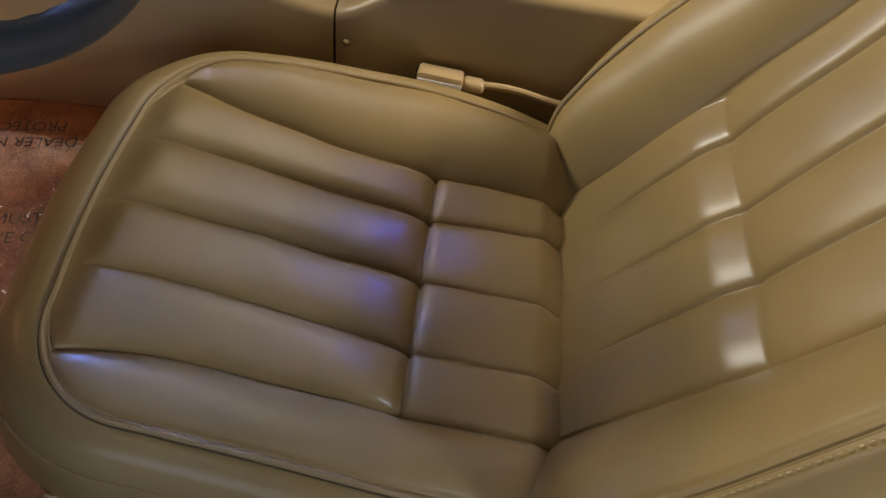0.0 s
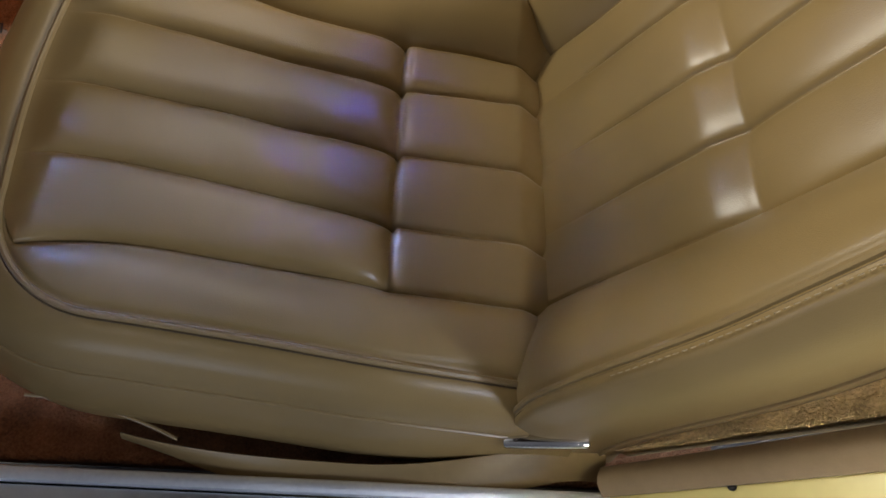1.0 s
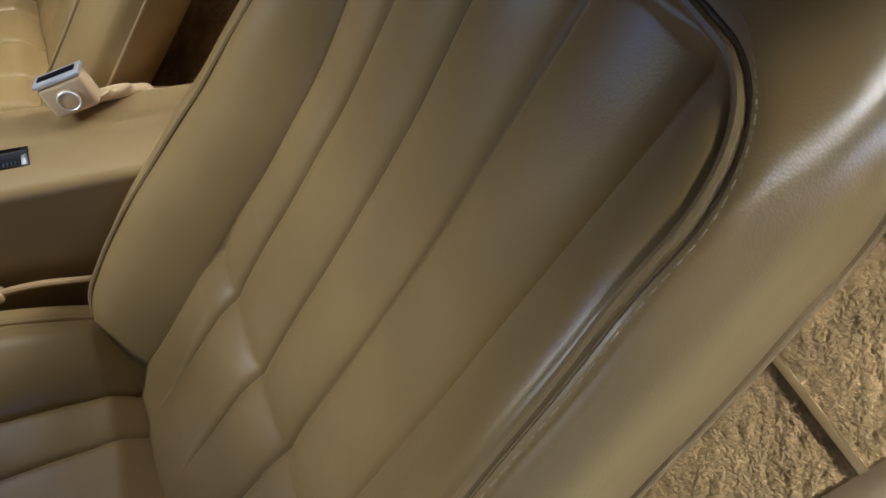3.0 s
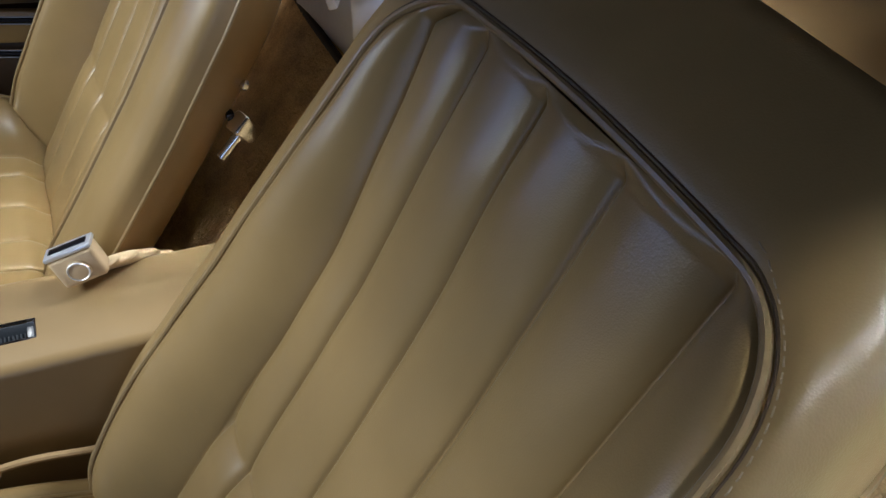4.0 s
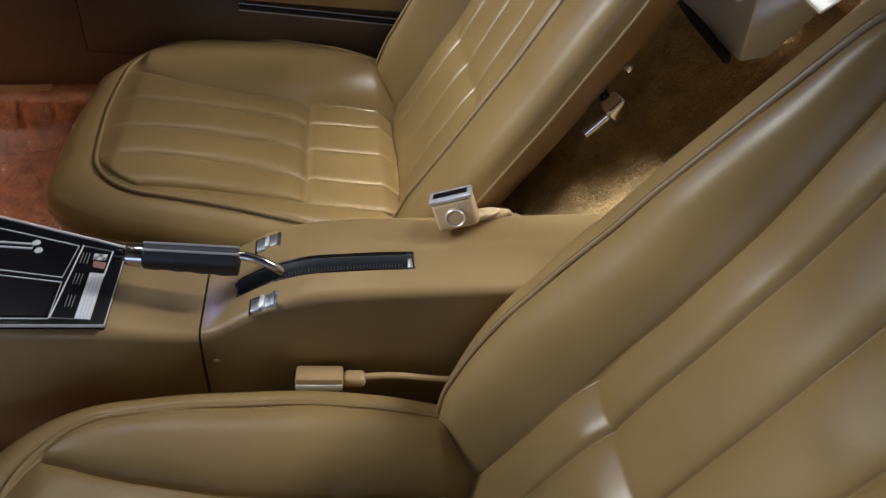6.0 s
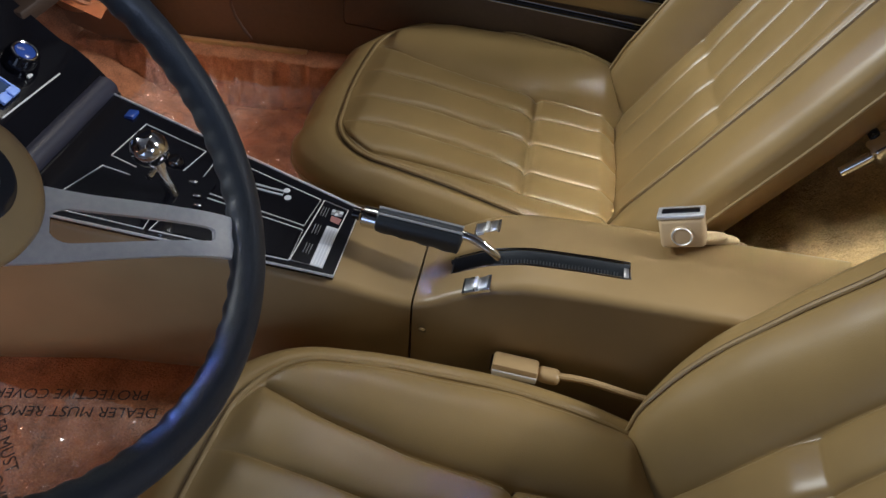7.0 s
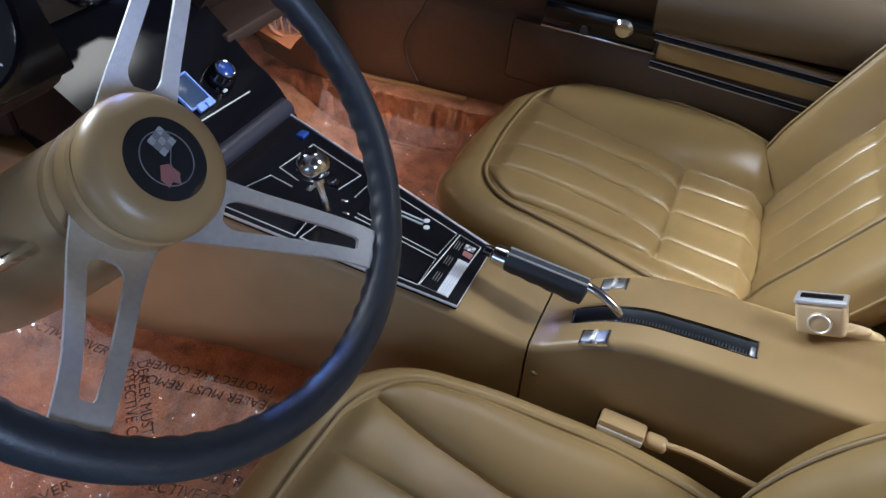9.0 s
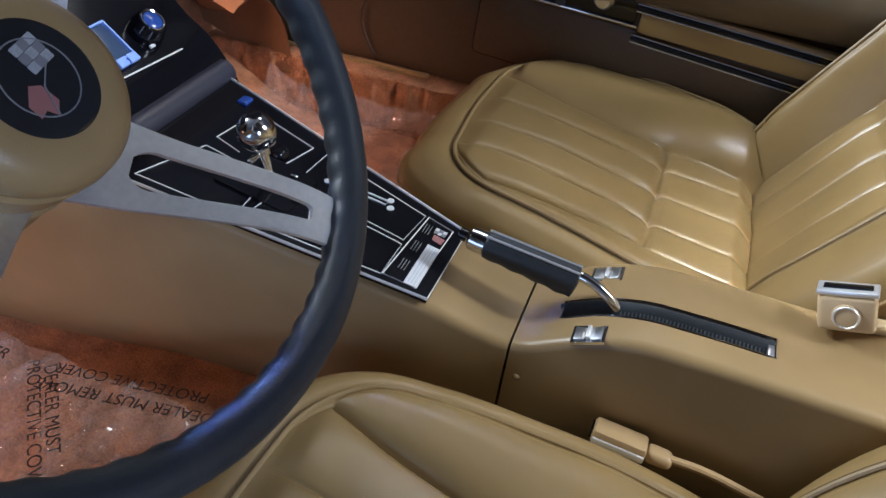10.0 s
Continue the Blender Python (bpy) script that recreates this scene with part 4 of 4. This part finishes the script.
part("cluster_hood", tube_bm([(-0.64 - 0.05 * abs(math.cos(k * math.pi / 16)), 0.01 - 0.225 * math.cos(k * math.pi / 16), 0.70 + 0.145 * math.sin(k * math.pi / 16)) for k in range(17)], 0.022, 12), M_BROWN, dash)
part("stack_body", box_bm((0.26, 0.27, 0.34), (-0.93, 0.365, 0.66), 0.02), M_BROWN, dash)
part("stack_gauges", box_bm((0.02, 0.27, 0.20), (-0.765, 0.37, 0.735), 0.004, m=pose(0, 0, 0, 0, -25, 0)), M_BLACK, dash, "black upper gauge panel")
part("windscreen_shelf", box_bm((0.55, 1.35, 0.02), (-1.12, 0.33, 0.83), 0.005), M_BROWN, dash)
M_GLASS = plain("gauge_glass", (0.02, 0.02, 0.022), 0.06, vary=0.1)


def gauge(y, z, x, r, tilt):
    m = Matrix.Translation((x, y, z)) @ pose(0, 0, 0, 0, 90 - tilt, 0)
    g = part("gauge", lathe_bm([(r, 0.0), (r, 0.010), (r * 0.93, 0.012), (r * 0.90, 0.006)], 40, m), M_BLACK, dash)
    part("dial", lathe_bm([(r * 0.9, 0.0), (r * 0.9, 0.0062), (0, 0.0062)], 40, m), M_GLASS, g)
    for k in range(12):
        a = radians(-210 + 240 * k / 11)
        b = box_bm((r * 0.12, 0.0016, 0.001), (0, 0, 0), 0, m=m @ pose(0, 0, 0.0068, 0, 0, math.degrees(a)) @ Matrix.Translation((r * 0.75, 0, 0)))
        part("tick", b, M_WHITE, g)
    part("needle", box_bm((r * 0.8, 0.0018, 0.001), (0, 0, 0), 0, m=m @ pose(0, 0, 0.008, 0, 0, 140) @ Matrix.Translation((r * 0.35, 0, 0))), M_RED, g)
    return g


gauge(-0.085, 0.725, -0.640, 0.075, 20)
gauge(0.105, 0.725, -0.640, 0.075, 20)
for k in range(3):
    gauge(0.29 + 0.075 * k, 0.755, -0.758, 0.03, 25)
gauge(0.33, 0.675, -0.722, 0.028, 25)
gauge(0.42, 0.675, -0.722, 0.028, 25)
# kick panel vent
vent = thing("kick_vent", "round tan air vent in the far footwell", "air vent", kind="structure")
vm = look((-0.787, 0.80, 0.456), (-0.2, 0.2, 0.80)) @ pose(0, 0, 0, 0, 180, 0)
part("duct", lathe_bm([(0.052, -0.22), (0.050, -0.05), (0.043, 0.0), (0.040, 0.004), (0.036, 0.002), (0.034, -0.012)], 36, vm), M_KICK, vent)
part("dark_throat", lathe_bm([(0.035, -0.012), (0.0, -0.013)], 32, vm), M_BLACK, vent)
for k in range(5):
    w = 0.034 * math.sqrt(1 - ((k - 2) / 3) ** 2)
    part("slat", box_bm((0.0035, 2 * w, 0.006), (0, 0, 0), 0.001, m=vm @ Matrix.Translation(((k - 2) * 0.0125, 0, -0.004))), M_KICK, vent)


def duct_fn(u, v):
    a = radians(-20 + 130 * v)
    return (-0.76 - 0.22 * u, 0.80 + 0.12 * math.sin(a) + 0.03 * u, 0.20 + 0.22 * (0.5 + 0.5 * math.cos(a * 1.2)) + 0.06 * u)


part("duct_cover", sheet_bm(duct_fn, 10, 14, (-0.01, 0.01, 0)), M_KICK, vent)

# ---- steering wheel and column ----
WC = Vector((-0.329, 0.039, 0.718))
WM = Matrix(((0, -0.602, 0.7985, WC.x), (1, 0, 0, WC.y), (0, 0.7985, 0.602, WC.z), (0, 0, 0, 1)))
wheel = thing("steering_wheel", "three spoke steering wheel with black grained rim", "steering wheel")
wheel.matrix_world = WM


def rim_fn(u, v):
    a, b = 2 * math.pi * u, 2 * math.pi * v
    r = 0.0135
    inner = max(0.0, -math.cos(b)) * max(0.0, math.sin(b) * -1 * 0.6 + 0.5)
    r -= 0.0024 * inner * (0.5 + 0.5 * math.cos(60 * a))
    return ((0.19 + r * math.cos(b)) * math.cos(a), (0.19 + r * math.cos(b)) * math.sin(a), r * math.sin(b))


va, fa = grid(rim_fn, 360, 20, True)
child("rim", mesh_from("rim", va, fa, M_RUBBER), wheel)
SPOKES = (45, -58, -151.5)
for ang in SPOKES:
    bm = bmesh.new()
    rows = []
    for k in range(97):
        r = 0.026 + 0.160 * k / 96
        w = float(np.interp(r, (0.026, 0.05, 0.09, 0.14, 0.186), (0.034, 0.029, 0.0235, 0.0185, 0.0160)))
        h = float(np.interp(r, (0.064, 0.078, 0.158), (0.0130, 0.0125, 0.0055)))
        if r < 0.078:
            h *= math.sqrt(max(0.0, 1 - ((0.078 - r) / 0.0135) ** 2))
        if r > 0.158:
            h *= math.sqrt(max(0.0, 1 - ((r - 0.158) / 0.006) ** 2))
        z = -0.052 + 0.052 * smooth01(0.030, 0.178, r)
        rows.append(([bm.verts.new((r, q, z)) for q in (-w, -w + 0.6 * (w - h), -h, h, w - 0.6 * (w - h), w)], 0.0655 < r < 0.1635))
    for (ra, ha), (rb, hb) in zip(rows, rows[1:]):
        for j in range(5):
            if j == 2 and ha and hb:
                continue
            bm.faces.new((ra[j], ra[j + 1], rb[j + 1], rb[j]))
    bmesh.ops.remove_doubles(bm, verts=bm.verts, dist=1e-5)
    g = bmesh.ops.extrude_face_region(bm, geom=bm.faces[:])
    bmesh.ops.translate(bm, vec=(0, 0, -0.0035), verts=[v for v in g["geom"] if isinstance(v, bmesh.types.BMVert)])
    bmesh.ops.transform(bm, matrix=pose(0, 0, 0, 0, 0, ang), verts=bm.verts)
    part("spoke", bm, M_STEEL, wheel, "brushed steel spoke with tapered slot")
HX = -0.005
HO = Matrix.Translation((HX, 0, -0.012))
part("hub_cap", lathe_bm([(0.0460, -0.0125), (0.0500, -0.0110), (0.0510, -0.0070), (0.0500, 0.0000), (0.0465, 0.0060), (0.0410, 0.0095), (0.0345, 0.0110), (0.0300, 0.0112), (0.0, 0.0112)], 64, HO), M_VINYL, wheel, "tan padded hub cap")
part("hub_groove", lathe_bm([(0.0465, -0.020), (0.0465, -0.008), (0.0, -0.008)], 48, HO), M_GAP, wheel, "dark parting line")
part("hub_base", lathe_bm([(0.040, -0.046), (0.0475, -0.043), (0.0505, -0.036), (0.0510, -0.0175), (0.0490, -0.0155), (0.0, -0.0155)], 64, HO), M_VINYL, wheel, "tan hub base")
bd = part("badge", lathe_bm([(0.0285, 0.0095), (0.0285, 0.0118), (0.0265, 0.0124), (0.0, 0.0124)], 48, HO), M_GLASS, wheel, "round black badge")
BO = HO @ Matrix.Translation((0, 0, 0.0126))
part("badge_ring", tube_bm([BO @ Vector((0.0185 * math.cos(k * math.pi / 24), 0.0185 * math.sin(k * math.pi / 24), 0)) for k in range(48)], 0.0004, 5, True), M_DIM, bd)
for i in range(3):
    for j in range(3):
        mt = M_MID if (i + j) % 2 == 0 else M_DIM
        part("badge_check", prism_bm(rounded(-0.0026, -0.0023, 0.0026, 0.0023, 0.0007, 2), 0.0004, m=BO @ pose(0.006 + 0.0047 * (i - 1) - 0.001 * j, 0.0105 + 0.0047 * (j - 1) + 0.0012 * (i - 1), 0.0002, 0, 0, 14)), mt, bd)
part("badge_mark", prism_bm([(-0.002, -0.003), (-0.0075, -0.001), (-0.014, -0.0085), (-0.0125, -0.0155), (-0.008, -0.0135), (-0.0045, -0.0175), (0.0005, -0.012)], 0.0004, m=BO), M_RED, bd, "dull red mark")
part("badge_staff", tube_bm([BO @ Vector((0.007, 0.004, 0.0003)), BO @ Vector((-0.001, -0.004, 0.0003)), BO @ Vector((-0.004, -0.0175, 0.0003))], 0.0004, 5), M_DIM, bd)

column = thing("steering_column", "tan steering column shroud behind the wheel", "steering column")
column.matrix_world = WM
part("shroud", lathe_bm([(0.040, -0.36), (0.060, -0.345), (0.060, -0.22), (0.056, -0.14), (0.053, -0.100), (0.049, -0.090), (0.052, -0.082), (0.052, -0.072), (0.046, -0.066), (0.036, -0.060), (0.0, -0.060)], 40), M_VINYL, column)
part("stalk", tube_bm([(-0.05, 0.0, -0.12), (-0.13, 0.01, -0.10), (-0.18, 0.012, -0.095)], 0.005, 8), M_CHROME, column)

# ---- seat belt buckles ----
def belt_frame(origin, along, towards):
    z = Vector(along).normalized()
    x = (Vector(towards) - z * Vector(towards).dot(z)).normalized()
    y = z.cross(x)
    return Matrix(((x.x, y.x, z.x, origin[0]), (x.y, y.y, z.y, origin[1]), (x.z, y.z, z.z, origin[2]), (0, 0, 0, 1)))


buckle = thing("seat_belt_buckle", "cream belt buckle with chrome mouth standing on the console", "seat belt", group="belt buckles")
BM_ = belt_frame((0.140, 0.404, 0.460), (-0.30, 0.20, 0.86), (0.92, -0.14, 0.30))
part("case", box_bm((0.048, 0.024, 0.037), (0, 0, 0), 0.005, 3, m=BM_ @ Matrix.Translation((0, 0, -0.0205))), M_CREAM, buckle)
part("mouth", box_bm((0.050, 0.023, 0.005), (0, 0, 0), 0.0015, m=BM_), M_PALE, buckle, "bright metal mouth")
part("slot", box_bm((0.040, 0.010, 0.003), (0, 0, 0), 0.0008, m=BM_ @ Matrix.Translation((0, 0, 0.0022))), M_BLACK, buckle)
em = BM_ @ Matrix.Translation((0.0, -0.0125, -0.022)) @ pose(0, 0, 0, 90, 0, 0)
part("release_button", lathe_bm([(0.0125, 0.0), (0.0125, 0.0015), (0.009, 0.0025), (0.0, 0.0025)], 28, em), M_CREAM, buckle)
part("button_ring", tube_bm([em @ Vector((0.0105 * math.cos(k * math.pi / 14), 0.0105 * math.sin(k * math.pi / 14), 0.0025)) for k in range(28)], 0.0010, 6, True), M_STEEL, buckle)


def boot_fn(u, v):
    a = 2 * math.pi * v
    c = Vector((0.151, 0.397, 0.430)).lerp(Vector((0.222, 0.455, 0.375)), u) + Vector((0, 0, 0.008 * math.sin(u * math.pi)))
    w = 0.024 + 0.003 * math.sin(u * 20) - 0.006 * u
    x, y = BM_.col[0].to_3d(), BM_.col[1].to_3d()
    return tuple(c + x * (w * math.cos(a)) + y * (0.014 * math.sin(a)))


child("boot", mesh_from("boot", *grid(boot_fn, 26, 24, True), M_CREAM), buckle, "wrinkled cream belt boot")

buckle2 = thing("seat_belt_buckle", "tan belt buckle lying between seat and console", "seat belt", group="belt buckles")
b0, b1 = Vector((-0.040, 0.268, 0.320)), Vector((0.120, 0.262, 0.312))
BN = belt_frame(b0, b0 - b1, (0, 0.25, 1))
part("case", box_bm((0.017, 0.026, 0.052), (0, 0, 0), 0.004, 2, m=BN @ Matrix.Translation((0, 0, -0.026))), M_TANP, buckle2)
part("mouth", box_bm((0.007, 0.003, 0.050), (0, 0, 0), 0.001, m=BN @ Matrix.Translation((-0.002, -0.0138, -0.026))), M_PALE, buckle2, "bright metal edge")
part("slot", box_bm((0.009, 0.018, 0.003), (0, 0, 0), 0.0008, m=BN @ Matrix.Translation((0.0, 0, 0.0006))), M_BLACK, buckle2)
part("neck", box_bm((0.014, 0.020, 0.026), (0, 0, 0), 0.006, 3, m=BN @ Matrix.Translation((-0.001, 0, -0.064))), M_TANP, buckle2)
part("cable", tube_bm([b0.lerp(b1, 0.42 + 0.7 * k / 10) + Vector((0, 0, 0.004 * math.sin(k * 0.5))) for k in range(11)], 0.0040, 10, flat=1.4), M_TANP, buckle2)

# belt strap lying along the sill beside the driver's seat
strap = thing("belt_strap", "tan belt strap lying along the door sill", "seat belt")


def strap_fn(u, v):
    x = -0.21 + 0.41 * u
    y = -0.236 - 0.006 * math.sin(u * 3) - 0.030 * (v - 0.5) * (0.12 + 0.88 * smooth01(0.0, 0.45, u)) - 0.024 * math.sin(math.pi * min(1, u * 1.1))
    z = 0.214 + 0.008 * math.sin(u * math.pi) + 0.012 * (0.5 - v)
    return (x, y, z + 0.004 * math.sin(u * 9 + v * 2))


part("webbing", sheet_bm(strap_fn, 40, 6, (0, 0.001, -0.003)), M_PIPE, strap)
part("end_fitting", box_bm((0.07, 0.012, 0.010), (0.135, -0.232, 0.262), 0.003, m=pose(0, 0, 0, 0, -12, 0)), M_CHROME, strap, "chrome end fitting")
part("cord", tube_bm([(-0.28 + 0.12 * k / 10, -0.214 - 0.026 * (k / 10) ** 2, 0.246 - 0.012 * k / 10) for k in range(11)], 0.0015, 6), M_PIPE, strap)

# latches behind the seats
def latch(x, y, z, metal):
    t = thing("seat_latch", "chrome seat back latch on the rear carpet", "latch", group="seat latches")
    part("striker", box_bm((0.026, 0.022, 0.038), (x, y, z), 0.005, 3, m=pose(0, 0, 0, 10, -40, 20)), metal, t)
    part("stem", tube_bm([(x - 0.03, y, z - 0.035), (x - 0.012, y, z - 0.014), (x, y, z)], 0.006, 10), M_CHROME, t)
    part("base", box_bm((0.010, 0.014, 0.010), (x - 0.014, y + 0.008, z + 0.014), 0.003), M_BLACK, t)
    return t


latch(0.345, 0.486, 0.518, M_CHROME)
latch(0.370, -0.204, 0.512, M_PALE)
pin = thing("seat_hinge_pin", "small chrome pin under the seat back", "pin")
part("pin_head", lathe_bm([(0.006, 0), (0.006, 0.005), (0.003, 0.008), (0, 0.008)], 14, Matrix.Translation((0.352, 0.492, 0.568)) @ pose(0, 0, 0, 0, -60, 0)), M_CHROME, pin)

# pale box in the luggage space
box = thing("storage_box", "pale grey box with a white lid behind the seats", "box")
RB = pose(0.550, 0.575, 0.700, 0, -6, 5)
part("carton", box_bm((0.19, 0.18, 0.22), (0, 0, 0), 0.006, m=RB), M_GREYBOX, box)
part("lid_edge", box_bm((0.010, 0.11, 0.030), (0, 0, 0), 0.002, m=pose(0.466, 0.520, 0.672, 0, -20, -28)), M_WHITE, box, "white lid edge")
part("lid_flap", box_bm((0.10, 0.12, 0.006), (0, 0, 0), 0.002, m=pose(0.520, 0.480, 0.712, 20, -30, 15)), M_WHITE, box, "white folded flap")
# solid dark block stands in for the shade below the lid
part("lid_shade", box_bm((0.012, 0.10, 0.020), (0, 0, 0), 0.002, m=pose(0.476, 0.508, 0.690, 0, -20, -28)), M_GAP, box, "dark block for the shade under the lid")
for k in range(4):
    part("print_bar", box_bm((0.001, 0.022 + 0.006 * (k % 2), 0.005), (0, 0, 0), 0, m=RB @ Matrix.Translation((-0.0957, 0.035, 0.010 - 0.012 * k))), M_STEEL, box)
part("dark_edge", box_bm((0.008, 0.185, 0.012), (0.4635, 0.575, 0.583), 0.003, m=pose(0, 0, 0, 0, 0, 0)), M_GAP, box, "dark strip along the bottom edge")

# ---- protective film with print ----
M_FILM, t_, b_ = nodes_of("clear_plastic_film")
n_ = t_.nodes
tr, gl, fr, mx = n_.new("ShaderNodeBsdfTransparent"), n_.new("ShaderNodeBsdfGlossy"), n_.new("ShaderNodeFresnel"), n_.new("ShaderNodeMixShader")
tr.inputs[0].default_value = (0.97, 0.94, 0.92, 1)
gl.inputs["Roughness"].default_value = 0.13
fr.inputs["IOR"].default_value = 1.65
t_.links.new(fr.outputs[0], mx.inputs[0])
hz, df = n_.new("ShaderNodeMixShader"), n_.new("ShaderNodeBsdfDiffuse")
hz.inputs[0].default_value = 0.13
df.inputs[0].default_value = (0.75, 0.72, 0.72, 1)
t_.links.new(tr.outputs[0], hz.inputs[1])
t_.links.new(df.outputs[0], hz.inputs[2])
t_.links.new(hz.outputs[0], mx.inputs[1])
t_.links.new(gl.outputs[0], mx.inputs[2])
t_.links.new(mx.outputs[0], n_["Material Output"].inputs["Surface"])
M_INK = plain("black_print", (0.02, 0.012, 0.01), 0.5)


def film_fn(x0, x1, y0, y1, k, seed):
    def f(u, v):
        x, y = x0 + (x1 - x0) * u, y0 + (y1 - y0) * v
        p = Vector((x * 1.2 + y * 0.6, y - 0.4 * x, seed))
        ridge = (1 - abs(noise.noise(p * 13 + Vector((3, 1, 7))))) ** 5 + 0.6 * (1 - abs(noise.noise(p * 31))) ** 4
        z = FLOOR + 0.022 + k * noise.noise(p * 9) + 1.5 * k * ridge + 0.10 * smooth01(-0.72, -0.98, x) + 0.03 * smooth01(0.880, 0.915, y)
        return (x + 0.01 * noise.noise(p * 6), y + 0.012 * noise.noise(p * 7), z)

    return f


def words(text, parent, at, turn, size):
    cu = bpy.data.curves.new("print", "FONT")
    cu.body, cu.size, cu.align_x = text, size, "LEFT"
    ob = bpy.data.objects.new("print", cu)
    scene.collection.objects.link(ob)
    bpy.context.view_layer.update()
    me = bpy.data.meshes.new_from_object(ob.evaluated_get(bpy.context.evaluated_depsgraph_get()))
    bpy.data.objects.remove(ob)
    me.materials.clear()
    me.materials.append(M_INK)
    o = child("print", me, parent)
    o.matrix_world = pose(*at, 0, 0, turn)
    return o


def film_mesh(*args):
    va, fa = grid(film_fn(*args), 200, 150)
    me = mesh_from("sheet", va, fa, M_FILM)
    if me.polygons[0].normal.z < 0:
        me.flip_normals()
    return me


film = thing("protective_film", "crumpled clear plastic film printed in black on the carpet", "floor protector", group="floor films")
child("sheet", film_mesh(-0.90, -0.40, -0.12, 0.20, 0.007, 1.3), film).visible_shadow = False
ZF = FLOOR + 0.033
words("DEALER MUST", film, (-0.665, 0.183, ZF), -45, 0.021)
words("PROTECTIVE COVER", film, (-0.688, 0.180, ZF), -45, 0.021)
words("DEALER MUST REMOVE", film, (-0.441, 0.206, ZF), 190, 0.021)
words("PROTECTIVE COVER", film, (-0.463, 0.228, ZF), 190, 0.021)
words("DEALER MUST REMOVE", film, (-0.560, 0.050, ZF), 12, 0.021)
words("PROTECTIVE COVER", film, (-0.566, 0.022, ZF), 12, 0.021)
words("PROTECTIVE COVER", film, (-0.89, 0.155, ZF + 0.02), 2, 0.021)
words("COVER", film, (-0.63, -0.06, ZF), 60, 0.021)
film2 = thing("protective_film", "crumpled clear plastic film on the far footwell carpet", "floor protector", group="floor films")
child("sheet", film_mesh(-0.80, -0.30, 0.50, 0.912, 0.009, 5.1), film2).visible_shadow = False

# ---- the garage round the car ----
M_WALL = plain("painted_garage_wall", (0.14, 0.14, 0.155), 0.8, vary=0.06, scale=4)
M_CONC = plain("garage_concrete", (0.12, 0.115, 0.11), 0.7, vary=0.15, scale=5)
for name, size, at, mt, lab in (
    ("garage_floor", (7, 7, 0.1), (0, 0.3, -0.238), M_CONC, "grey concrete garage floor"),
    ("garage_ceiling", (7, 7, 0.1), (0, 0.3, 2.75), M_WALL, "painted garage ceiling"),
    ("wall_north", (7, 0.1, 3.2), (0, 3.8, 1.2), M_WALL, "painted garage wall"),
    ("wall_south", (7, 0.1, 3.2), (0, -3.2, 1.2), M_WALL, "painted garage wall"),
    ("wall_east", (0.1, 7, 3.2), (3.5, 0.3, 1.2), M_WALL, "painted garage wall"),
    ("wall_west", (0.1, 7, 3.2), (-3.5, 0.3, 1.2), M_WALL, "painted garage wall"),
):
    structure(name, box_bm(size, at, 0), mt, lab, name.split("_")[0], smooth=False)
